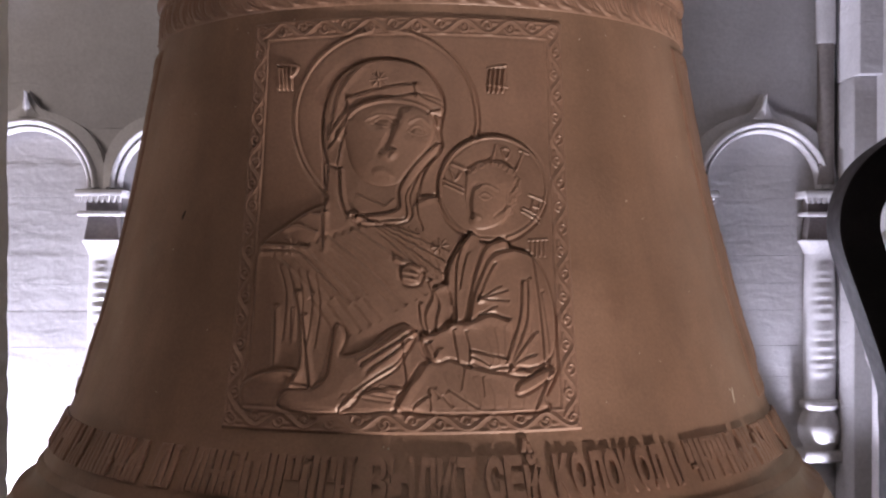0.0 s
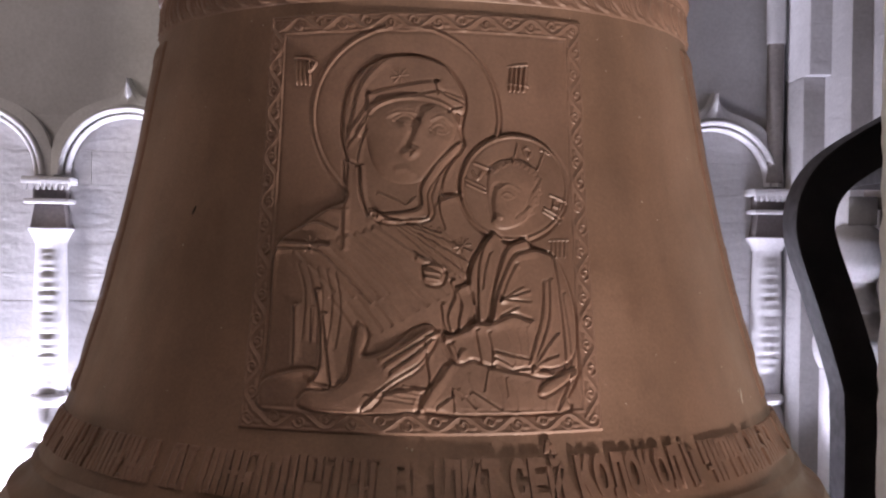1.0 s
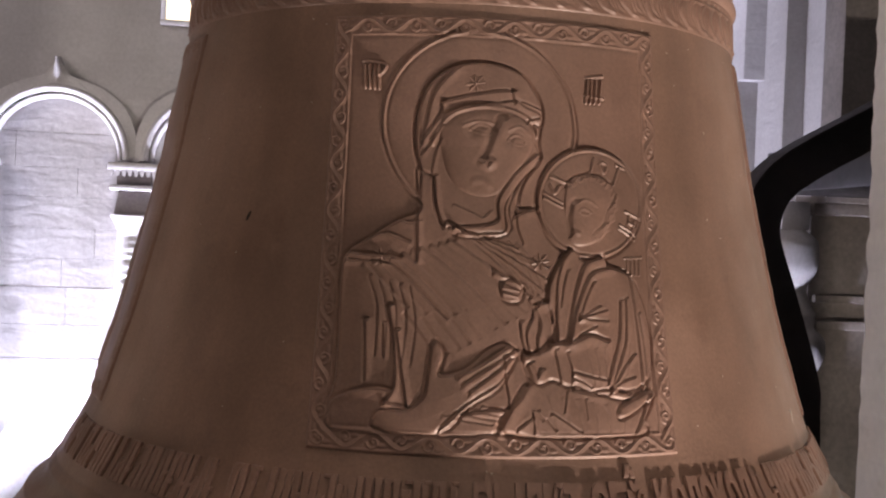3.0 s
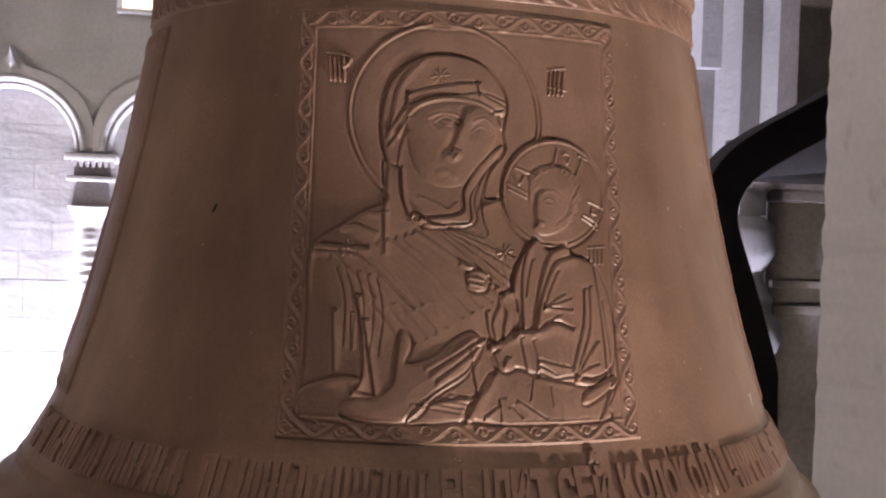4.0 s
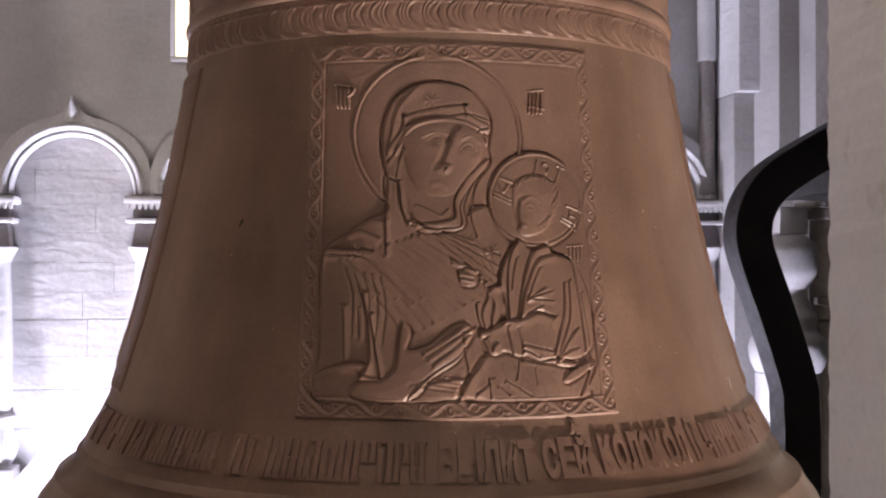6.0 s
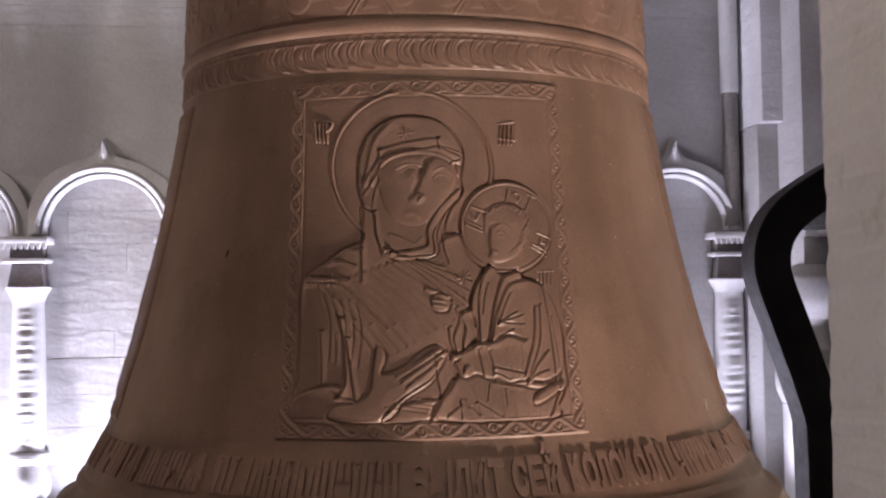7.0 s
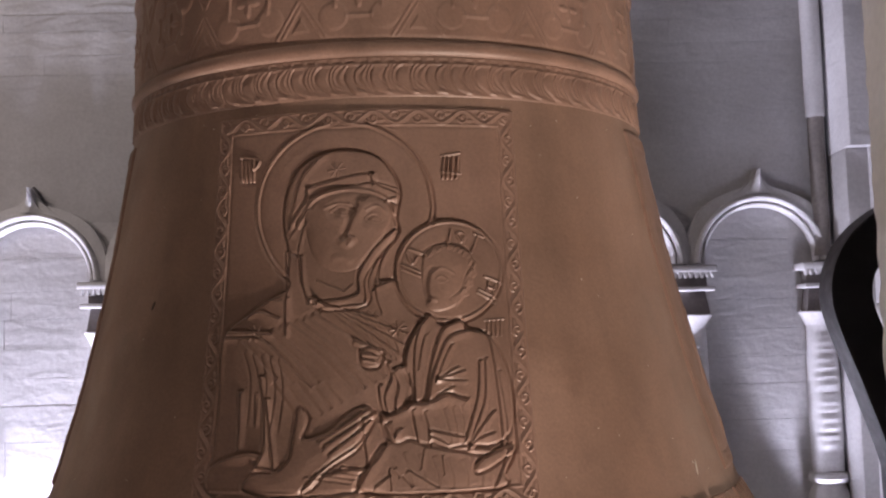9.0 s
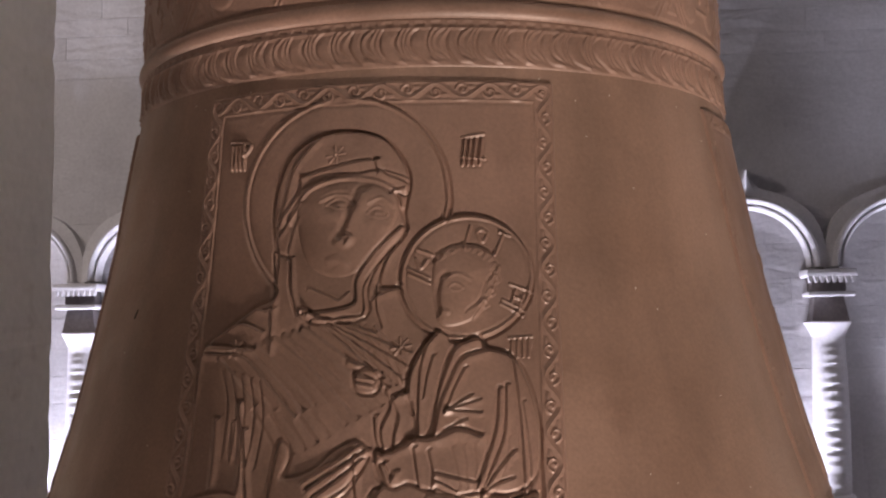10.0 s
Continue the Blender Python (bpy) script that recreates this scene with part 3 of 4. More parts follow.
    fold([(50.1, 87.6), (48.5, 83.3), (46.3, 77.5)], 2.0, 2.3)  # brow and bridge
    line([(39.1, 86.1), (42.8, 87.5), (47.4, 87), (48.8, 85.3)], 0.6, 0.9)
    line([(51.7, 85.3), (54.9, 86.6), (57.7, 84.3)], 0.6, 0.9)
    for x, y, w in ((44.4, 85.4, 2.6), (53.6, 83.2, 2.2)):
        line([(x - w, y - 0.2), (x, y + 0.8), (x + w, y - 0.6)], 2.6, -1.7)
    for cx, cy, w in ((44.2, 85.2, 3.3), (53.9, 82.7, 2.5)):
        line([(cx - w, cy), (cx - 0.3 * w, cy + 1.5), (cx + 0.5 * w, cy + 1.2), (cx + w, cy - 0.4)], 0.5, 0.9)
        line([(cx - w, cy), (cx - 0.2 * w, cy - 1.0), (cx + 0.6 * w, cy - 1.1), (cx + w, cy - 0.4)], 0.45, 0.6)
        line([(cx - 0.3 * w, cy + 0.1), (cx + 0.4 * w, cy - 0.1)], 1.1, 0.6)
    fold([(46.3, 77.5), (47.4, 76.6), (46.6, 75.4)], 0.8, 1.6)
    line([(44.3, 75.8), (46, 75.2), (47.3, 76.1)], 1.4, 1.6)
    line([(42.4, 71.1), (44.7, 71.3), (46.4, 70.1)], 1.4, 1.0)
    fold([(31.7, 72.1), (32.6, 64.7), (34.2, 59.4), (35.7, 57.8)], 0.7, 2.4)  # neck
    fold([(35.2, 59.4), (40.6, 58.4), (49.1, 60.3), (49.5, 66.3), (53.8, 73.2), (60, 79.1)], 0.8, 2.8)
    fold([(38.2, 56.7), (46.3, 57), (51.4, 58.1), (51.3, 64.5), (54.5, 70), (61, 78.1)], 0.7, 2.2)
    fold([(37, 64.7), (42.6, 62.3), (44.9, 61.3), (47.1, 63.2)], 0.5, 1.4)
    fold([(27, 73.8), (27.5, 62.4), (27.9, 49.5)], 0.8, 2.6)  # folds of the robe
    fold([(61, 78.1), (55.4, 69), (54.5, 60.6), (56.2, 55.1)], 0.6, 2.0)
    fold([(53.9, 61.9), (60.3, 64.8)], 0.8, 2.4)
    fold([(13.4, 47.6), (24.9, 36.3), (34.3, 24.5)], 1.1, 1.2)
    fold([(16.1, 48.5), (27.6, 37.5), (37, 26)], 1.1, 0.7)
    fold([(18.7, 49.3), (30.2, 38.7), (39.8, 27.4)], 1.1, 0.7)
    fold([(21.2, 50.1), (32.8, 39.8), (42.5, 28.9)], 1.1, 1.2)
    fold([(23.8, 50.9), (35.5, 41), (45.2, 30.3)], 1.1, 0.7)
    fold([(26.3, 51.8), (38.1, 42.1), (48, 31.8)], 1.1, 0.7)
    fold([(28.8, 52.6), (40.7, 43.3), (50.7, 33.2)], 1.1, 1.2)
    fold([(31.2, 53.4), (43.3, 44.4), (53.5, 34.7)], 1.1, 0.7)
    fold([(33.7, 54.2), (45.8, 45.6), (56.2, 36.2)], 1.1, 0.7)
    fold([(36.1, 55.1), (48.4, 46.7), (59, 37.6)], 1.1, 1.2)
    fold([(38.5, 55.9), (51, 47.9), (61.8, 39.1)], 1.1, 0.7)
    fold([(37.5, 58.4), (46.3, 55.8), (54.3, 53.5)], 0.6, 1.7)
    fold([(37.5, 58.4), (50.7, 53.5), (63, 48.6)], 0.6, 1.7)
    fold([(37.5, 58.4), (50.8, 51.9), (63.1, 45.1)], 0.6, 1.7)
    fold([(37.5, 58.4), (50.7, 50.2), (62.8, 41.4)], 0.6, 1.7)
    fold([(37.5, 58.4), (48.1, 49.8), (57.8, 40.5)], 0.6, 1.7)
    fold([(8.1, 50.5), (18.3, 49.9), (22.7, 49.5)], 0.9, 2.6)
    fold([(8.1, 48.6), (18.4, 48.3), (22.8, 46.4), (35.7, 33.9)], 0.7, 1.8)
    fold([(15.2, 55.2), (19.6, 56), (25, 54)], 0.7, 1.8)
    fold([(22, 60), (25.1, 59.2), (27.8, 59.8)], 0.7, 1.6)
    fold([(7.8, 49.5), (6.8, 44.7), (6.6, 30.4), (7, 16.5)], 0.7, 2.2)
    fold([(14.5, 32.9), (15, 25.9), (15.4, 18)], 0.9, 2.4)
    fold([(19.4, 32.5), (19.7, 24.5)], 0.6, 1.6)
    fold([(20.8, 36.9), (22.8, 26.1), (22.9, 16.2), (20.6, 12.5)], 1.0, 3.0)
    fold([(23.1, 30.7), (24.9, 20.1), (26.4, 11.8)], 0.8, 2.6)
    fold([(6.1, 8.9), (7, 12.2), (12.5, 14.6), (18.3, 15.7), (21.6, 15.2)], 1.0, 3.2)  # cuff
    fold([(20.6, 12.5), (23.5, 11.7), (26.3, 11.2)], 0.8, 2.4)
    raised([(18.3, 6.2), (19.3, 10.2), (25.2, 10.6), (26.9, 11.2), (30.4, 14.6), (31.1, 18.7), (32.2, 27.5), (33.8, 28.1), (34.9, 25.1), (33.9, 20), (40.9, 21.6), (46.9, 26.7), (51.1, 28.2), (53.9, 26.7), (52.7, 23.7), (48.9, 17.5), (41.5, 12.7), (34.3, 6.1)], 9.5, 0.7)  # open palm
    fold([(39.4, 19.5), (45.7, 23.1), (51.7, 27.3)], 0.8, 2.6)
    fold([(40.7, 17.7), (47, 21.9), (53.9, 26.4)], 0.8, 2.6)
    fold([(42.3, 15.9), (48.8, 20.7), (52.7, 24.3)], 0.8, 2.6)
    fold([(34.6, 6.2), (41.5, 12.7), (48.9, 17.5), (51.5, 20.7)], 0.8, 2.4)
    fold([(51.1, 24.9), (51.5, 19), (52.8, 11.6)], 0.7, 2.0)
    fold([(39.8, 10), (47.2, 11.3), (51.9, 11.6)], 0.8, 2.4)
    raised([(50, 43.9), (51.8, 44.8), (54.6, 44.2), (55.6, 42.4), (54.7, 40), (51.9, 39.7), (50.1, 41.1)], 9.0, 0.5)  # blessing palm
    line([(50.3, 43), (54.3, 42.4)], 0.5, 1.6)
    line([(50.6, 41.4), (54, 40.8)], 0.5, 1.6)
    line([(48.5, 46.6), (55.1, 43.9)], 1.0, 3.0)
    fold([(57.8, 40.2), (59, 36.3), (57, 31), (58.1, 26.1)], 0.8, 2.4)  # sleeve
    fold([(59.3, 38.3), (60.9, 34), (60, 29.4), (60.6, 25.5)], 0.8, 2.4)
    fold([(55.3, 34), (56, 29.1), (57.5, 26.1)], 0.8, 2.2)
    fold([(60.3, 38.6), (62.2, 39.2), (64, 38), (64.6, 34.9)], 0.9, 2.6)
    raised([(92.5, 67), (91, 61.2), (87.1, 56.3), (81.7, 53.1), (75.6, 51.9), (69.7, 53), (64.7, 56.2), (61.5, 60.9), (60.3, 66.6), (61.5, 72.3), (64.9, 77.2), (70, 80.5), (76.2, 81.8), (82.4, 80.8), (87.8, 77.6), (91.4, 72.8)], 5.5, 0.7)  # small ring
    line([(92.5, 67), (91, 61.2), (87.1, 56.3), (81.7, 53.1), (75.6, 51.9), (69.7, 53), (64.7, 56.2), (61.5, 60.9), (60.3, 66.6), (61.5, 72.3), (64.9, 77.2), (70, 80.5), (76.2, 81.8), (82.4, 80.8), (87.8, 77.6), (91.4, 72.8), (92.5, 67)], 0.75, 2.8)
    raised([(51.1, 6.4), (55.3, 14.8), (58.1, 18.7), (63.5, 19.5), (68.4, 17.7), (75.7, 15.8), (85, 13.7), (92.4, 15.6), (89.2, 9.4), (87.1, 5.7)], 7.0, 0.8)  # lower drape
    raised([(69.4, 53.5), (64.1, 46.7), (62.6, 40.2), (64.6, 33.2), (63.6, 28.2), (57.5, 25.5), (55.7, 26.1), (56.9, 21), (59.8, 18.9), (63.5, 19.8), (68.1, 18.1), (75.7, 16.3), (80.7, 16.8), (89.3, 18.4), (92.9, 24.4), (92.2, 36.8), (87.5, 47.1), (80.8, 49.5), (78.9, 51.9), (73.4, 50.8)], 8.0, 0.8)  # small draped figure
    dome([(68.1, 70), (71.8, 73.3), (77.2, 74.1), (82, 72.2), (84, 68), (81.7, 61.8), (78.2, 56.9), (72.2, 54.9), (69, 56.8), (67.8, 63.6)], 6.5)  # small head
    fold([(70.7, 65.8), (70, 62), (70.6, 58.4)], 1.6, 2.0)
    line([(71.8, 64.2), (73.2, 65.0), (75.2, 64.0)], 0.5, 0.8)
    line([(72, 63.8), (73.4, 63.2), (75.0, 63.7)], 0.45, 0.5)
    line([(71.2, 66.4), (74, 67.3), (77, 65.8)], 0.6, 0.7)
    line([(70.0, 58.6), (71.4, 58.1)], 0.9, 1.2)
    for x, y in ((69.6, 72.2), (72.2, 73.6), (75.4, 74.2), (78.6, 73.4), (81.2, 71.8), (83.0, 69.2), (83.0, 66.2), (81.9, 63.2), (80.3, 60.4)):
        line([(x - 1.1, y - 0.6), (x, y + 0.7), (x + 1.1, y - 0.4), (x + 0.2, y - 1.1)], 0.5, 0.8)
    fold([(68.5, 71), (72.1, 73.7), (77.9, 74.1), (82.3, 71.9)], 0.8, 2.2)
    fold([(83.7, 69.3), (82.5, 64), (77.9, 56.9)], 0.5, 1.4)
    fold([(82.8, 67.9), (81.4, 63), (77.4, 57.4)], 0.5, 1.4)
    fold([(81.9, 66.6), (80.4, 62.1), (76.9, 57.8)], 0.5, 1.4)
    fold([(81, 65.3), (79.3, 61.1), (76.4, 58.3)], 0.5, 1.4)
    fold([(69.2, 53.3), (65.7, 48.6), (63.7, 44.8), (62.6, 39.9)], 1.0, 3.2)
    fold([(67.3, 51.1), (65.6, 44.8), (65.3, 37.1), (65.5, 29.1)], 0.7, 2.2)
    fold([(68.5, 48), (67.2, 43.3), (66.5, 38.6)], 0.6, 1.6)
    fold([(79, 51.8), (74, 49.5), (71.4, 43.6), (69.7, 37), (68.6, 30)], 1.0, 3.0)
    fold([(80.9, 48.6), (75.3, 46.7), (71.9, 40.1), (70.3, 35.5), (69.2, 29.7)], 1.0, 2.8)
    fold([(75.9, 44.8), (73.5, 40.1), (71.9, 35.8)], 0.7, 2.0)
    fold([(71.5, 35.2), (77.2, 38.5)], 0.6, 2.0)
    fold([(71.5, 35.2), (79.1, 37.4)], 0.6, 2.0)
    fold([(71.5, 35.2), (79.4, 34.5)], 0.6, 2.0)
    fold([(71.4, 30.9), (75.9, 33)], 0.6, 2.0)
    fold([(63.6, 28.4), (69.2, 28.5), (74.3, 30.5), (79, 28.9)], 1.2, 3.6)
    fold([(56.3, 25.2), (59.3, 25.8), (63.3, 28.2)], 1.2, 3.2)
    fold([(64.5, 27), (65.4, 21.9), (66, 18.9)], 0.7, 2.0)
    fold([(67.9, 26.4), (69, 21.8), (68.7, 18.1)], 0.6, 1.6)
    fold([(69.3, 21.2), (73.9, 20), (78.7, 19)], 0.7, 2.2)
    fold([(69.3, 19.7), (71.4, 18.8), (73.8, 17.3)], 0.6, 1.8)
    fold([(57.2, 23.1), (59, 19.5), (60.5, 21.6)], 0.9, 2.4)
    fold([(58.1, 23.7), (59.9, 20.7)], 0.7, 1.8)
    fold([(84, 40), (83.3, 30.7), (80.3, 21.9), (79.2, 18.7)], 0.8, 2.4)
    fold([(85.7, 40.7), (85.2, 29.8), (81.8, 21.3), (80.1, 17.4)], 0.7, 2.2)
    fold([(87.5, 47.1), (88.8, 36.9), (89.5, 26), (89.7, 16.6)], 0.8, 2.2)
    fold([(89.6, 36.8), (91, 25.9), (91.2, 16.8)], 0.7, 1.8)
    fold([(80.1, 16.8), (83.5, 21.6), (87.3, 25.7)], 0.7, 2.4)
    fold([(80, 16.5), (83, 18.6), (86.6, 19.7)], 0.7, 2.2)
    fold([(69.6, 17.6), (74.1, 16.1), (80, 16.5), (84.4, 15.5), (85.3, 14)], 1.0, 3.0)  # hem
    raised([(81.2, 11.2), (83.4, 13.2), (87.5, 15.1), (92, 16.5), (92.6, 15.2), (88.5, 13), (84.8, 11), (82, 10.1)], 12.0, 0.5)  # foot
    fold([(49.7, 6.2), (52.8, 11.6), (56.3, 17.2)], 1.2, 3.4)
    fold([(90.9, 14.7), (88.9, 9.7), (86.8, 5.7)], 0.9, 2.6)
    fold([(58.1, 11.6), (58.7, 6.4)], 0.6, 1.8)
    fold([(59.3, 11.6), (63.7, 6.6)], 0.6, 1.8)
    fold([(63, 11), (70.5, 6.2)], 0.6, 1.8)
    fold([(54.3, 6.9), (57.8, 9.5)], 0.7, 2.0)
    fold([(67.4, 16.6), (66.5, 11.5)], 0.5, 1.2)
    fold([(72.2, 14.6), (72.7, 9.9)], 0.5, 1.2)
    fold([(40.6, 57.1), (46.3, 52.7), (54.6, 44.8)], 0.5, 0.9)
    fold([(42.9, 56.8), (48.9, 51.7), (56.1, 44.1)], 0.5, 0.9)
    fold([(45.1, 56.5), (51.4, 50.8), (57.5, 43.3)], 0.5, 0.9)
    fold([(47.4, 56.2), (54, 49.9), (58.9, 42.5)], 0.5, 0.9)
    fold([(49.6, 55.9), (56.5, 48.9), (60.3, 41.7)], 0.5, 0.9)
    fold([(51.9, 55.5), (59, 48), (61.7, 40.9)], 0.5, 0.9)
    fold([(54.1, 55.2), (61.5, 47), (63.1, 40.2)], 0.5, 0.9)
    fold([(15.1, 44.7), (17.7, 36.9), (17.7, 24.5)], 0.7, 0.8)
    fold([(17.9, 44.1), (20.3, 36), (20.1, 23.9)], 0.7, 0.8)
    fold([(20.8, 43.5), (22.9, 35.1), (22.5, 23.4)], 0.7, 0.8)
    fold([(23.5, 42.9), (25.5, 34.2), (24.8, 22.8)], 0.7, 0.8)
    fold([(26.2, 42.3), (28, 33.3), (27.1, 22.3)], 0.7, 0.8)
    fold([(73.2, 27.1), (74.3, 23.3), (75.1, 18.7)], 0.6, 0.5)
    fold([(75.7, 27.5), (76.5, 23.2), (76.7, 18.4)], 0.6, 0.5)
    fold([(78.3, 27.9), (78.7, 23.2), (78.2, 18.1)], 0.6, 0.5)
    fold([(80.9, 28.3), (81, 23.1), (79.8, 17.7)], 0.6, 0.5)
    fold([(83.5, 28.7), (83.2, 23.1), (81.3, 17.4)], 0.6, 0.5)
    fold([(86.2, 29.1), (85.5, 23), (82.9, 17.1)], 0.6, 0.5)
    fold([(62, 15.7), (63.5, 11.5), (64.3, 7.2)], 0.8, 0.45)
    fold([(65.9, 15), (67.3, 11.2), (68, 7.1)], 0.8, 0.45)
    fold([(69.8, 14.4), (71.2, 10.8), (71.7, 7)], 0.8, 0.45)
    fold([(73.7, 13.7), (75.2, 10.4), (75.5, 6.9)], 0.8, 0.45)
    fold([(77.7, 13), (79.2, 10), (79.3, 6.8)], 0.8, 0.45)
    fold([(81.7, 12.3), (83.2, 9.6), (83.2, 6.7)], 0.8, 0.45)
    fold([(35.3, 10), (39.8, 8.9), (47.3, 7.8)], 0.6, 0.9)
    fold([(38.6, 10.9), (42.8, 9.8), (48.4, 9)], 0.6, 0.9)
    fold([(41.8, 11.8), (45.7, 10.7), (49.6, 10.1)], 0.6, 0.9)
    fold([(45.1, 12.7), (48.7, 11.6), (50.8, 11.3)], 0.6, 0.9)
    line([(39.9, 97.9), (44.9, 98.8)], 0.34, 1.3)
    line([(42, 100.7), (42.8, 96)], 0.34, 1.3)
    line([(40.7, 99.9), (44.1, 96.8)], 0.34, 1.3)
    line([(40.8, 96.4), (44.1, 100.3)], 0.34, 1.3)
    line([(15.3, 49.5), (20.5, 50.5)], 0.34, 1.3)
    line([(17.4, 52.3), (18.4, 47.8)], 0.34, 1.3)
    line([(16, 51.5), (19.8, 48.6)], 0.34, 1.3)
    line([(16.3, 48.1), (19.6, 51.9)], 0.34, 1.3)
    line([(58.2, 49.7), (63, 50.6)], 0.34, 1.3)
    line([(60.3, 52.4), (60.9, 48)], 0.34, 1.3)
    line([(59, 51.6), (62.2, 48.8)], 0.34, 1.3)
    line([(59, 48.3), (62.2, 52.1)], 0.34, 1.3)
    line([(10.3, 103.4), (10.7, 96.9)], 0.55, 3.4)
    line([(11.7, 103.3), (12.1, 96.8)], 0.55, 3.4)
    line([(13.1, 103.2), (13.5, 96.7)], 0.55, 3.4)
    line([(14.5, 103.2), (14.9, 96.6)], 0.55, 3.4)
    line([(9.7, 104.5), (16.1, 103.4), (16.1, 101.7), (14.3, 100.1)], 0.55, 3.2)
    line([(75.6, 101.7), (75, 95.3)], 0.55, 3.2)
    line([(77, 101.7), (76.4, 95.3)], 0.55, 3.2)
    line([(78.4, 101.8), (77.8, 95.3)], 0.55, 3.2)
    line([(80, 101.9), (79.4, 95.4)], 0.55, 3.2)
    line([(74.9, 102.3), (80.6, 103.3)], 0.5, 2.0)
    line([(74.5, 97.3), (80.8, 96.8)], 0.5, 2.0)
    line([(87.2, 51.8), (87, 47.6)], 0.45, 1.8)
    line([(88.6, 51.8), (88.4, 47.6)], 0.45, 1.8)
    line([(90, 51.8), (89.8, 47.6)], 0.45, 1.8)
    line([(91.4, 51.8), (91.2, 47.6)], 0.45, 1.8)
    line([(86.5, 52.1), (92.2, 52.4)], 0.45, 1.8)
    line([(77, 79.3), (75.5, 73.7)], 0.5, 2.0)
    line([(85.3, 77.2), (83, 72.2)], 0.5, 2.0)
    line([(84.2, 77.9), (87.1, 76.9)], 0.5, 2.0)
    line([(78.6, 77.7), (80, 75.4), (81.1, 77.4), (79.7, 78.4), (78.6, 77.7)], 0.5, 2.0)
    line([(61.6, 69), (67.1, 66.5)], 0.5, 2.0)
    line([(61.9, 67.7), (67.1, 65.3)], 0.5, 2.0)
    line([(63.9, 73.6), (69.1, 71.7)], 0.5, 2.0)
    line([(63.6, 71.3), (64.9, 69), (66.5, 71)], 0.5, 2.0)
    line([(86.7, 64.9), (92.4, 63)], 0.5, 2.0)
    line([(84.4, 60.2), (89.9, 57.3)], 0.5, 2.0)
    line([(84.8, 61.1), (90.3, 58.6)], 0.5, 2.0)
    line([(88.1, 63.5), (87.2, 60.5)], 0.5, 2.0)
    line([(90.2, 62.5), (89.1, 59.6)], 0.5, 2.0)
    line([(87.7, 61.8), (89.6, 61.2)], 0.5, 2.0)
    # lines that end at the frame are cut off by it
    edge = np.minimum(np.minimum(sheet_of.x, FIELD_W - sheet_of.x), np.minimum(sheet_of.y, FIELD_H - sheet_of.y))
    sheet_of.h *= np.clip((edge - 4.6) / 0.5, 0, 1)
    sheet_of.h *= 1.5
    sheet_of.border(5.9)
    sheet_of.wear(0.5, 4)
    sheet_of.h = soften(sheet_of.h, 1)
    return sheet_of


panel_sheet("icon_panel", icon(), 0.0, bell, "cast relief panel with two draped haloed figures in a vine border")


def side_icon(seed):
    r = Relief(170, 200)
    rng = random.Random(seed)
    r.raised([(30, 6), (26, 40), (36, 74), (40, 96), (50, 104), (60, 96), (64, 74), (74, 40), (70, 6)], 7.0, 2.0)
    r.line([(50 + 17 * math.cos(a), 88 + 17 * math.sin(a)) for a in np.linspace(0, 2 * math.pi, 15)], 1.0, 3.0)
    for k in range(9):
        x = 30 + 5 * k
        r.line([(x + rng.uniform(-1, 1), 70 - abs(k - 4) * 5), (x + rng.uniform(-2, 2), 40), (x + rng.uniform(-3, 3), 8)], 1.0, 3.0)
    r.border(5.0)
    return r


for angle, seed in ((-91.7, 1), (88.3, 2)):
    panel_sheet("icon_panel", side_icon(seed), angle + 1.7, bell, "cast relief panel with a single draped figure")

# ---- bands above the panel ----


def band(name, z0, z1, rows, height, label):
    """A band all round the bell; height(angle in degrees, v from 0 to 1) gives millimetres."""
    cols = 2400
    a, v = np.meshgrid(np.linspace(-180, 180, cols + 1), np.linspace(0, 1, rows))
    z = z0 + (z1 - z0) * v
    return sheet(name, bell_radius(z) + height(a, v) / 1000.0, a, z, bell, label)


def leaf_height(a, v):
    """Leaves side by side, each a smooth tongue with curved ribs beside it, under a row of sunk dashes."""
    cell = 360.0 / 73
    u = a / cell - 3.0 * (v - 0.50) ** 2 + 0.05 * np.sin(a * 1.7)
    k = u - np.floor(u)
    ends = np.clip((v - 0.07) / 0.05, 0, 1) * np.clip((0.82 - v) / 0.05, 0, 1)
    h = np.full(a.shape, 2.2)
    h += 3.0 * ends * np.exp(-((k - 0.20) / 0.20) ** 4) * np.clip((0.74 - v) / 0.2, 0, 1)
    for c in (0.50, 0.68, 0.86):
        h += 2.6 * ends * np.exp(-((k - c) / 0.055) ** 2) * np.clip((v - 0.16) / 0.1, 0, 1)
    h -= 2.0 * ends * np.exp(-((k - 0.41) / 0.035) ** 2) + 1.5 * ends * np.exp(-((k - 0.98) / 0.03) ** 2)
    h += 2.2 * np.exp(-((v - 0.13) / 0.05) ** 2) * np.exp(-((k - 0.42) / 0.26) ** 4)
    u2 = 2 * a / cell
    k2 = u2 - np.floor(u2)
    h += 2.0 * np.exp(-((v - 0.80) / 0.03) ** 2)
    h -= 2.0 * np.exp(-((v - 0.885) / 0.05) ** 4) * np.exp(-((k2 - 0.5) / 0.30) ** 6)
    return h * np.clip(v / 0.05, 0, 1) * np.clip((1 - v) / 0.03, 0, 1) - 1.5 * (1 - np.clip(v / 0.05, 0, 1))


band("leaf_band", 1.988, 2.078, 44, leaf_height, "frieze of slanting cast leaves")


def bead_height(a, v):
    return -1.0 + 12.0 * np.sin(np.pi * np.clip(v, 0, 1)) ** 0.6


band("bead_moulding", 2.076, 2.112, 14, bead_height, "smooth round moulding")


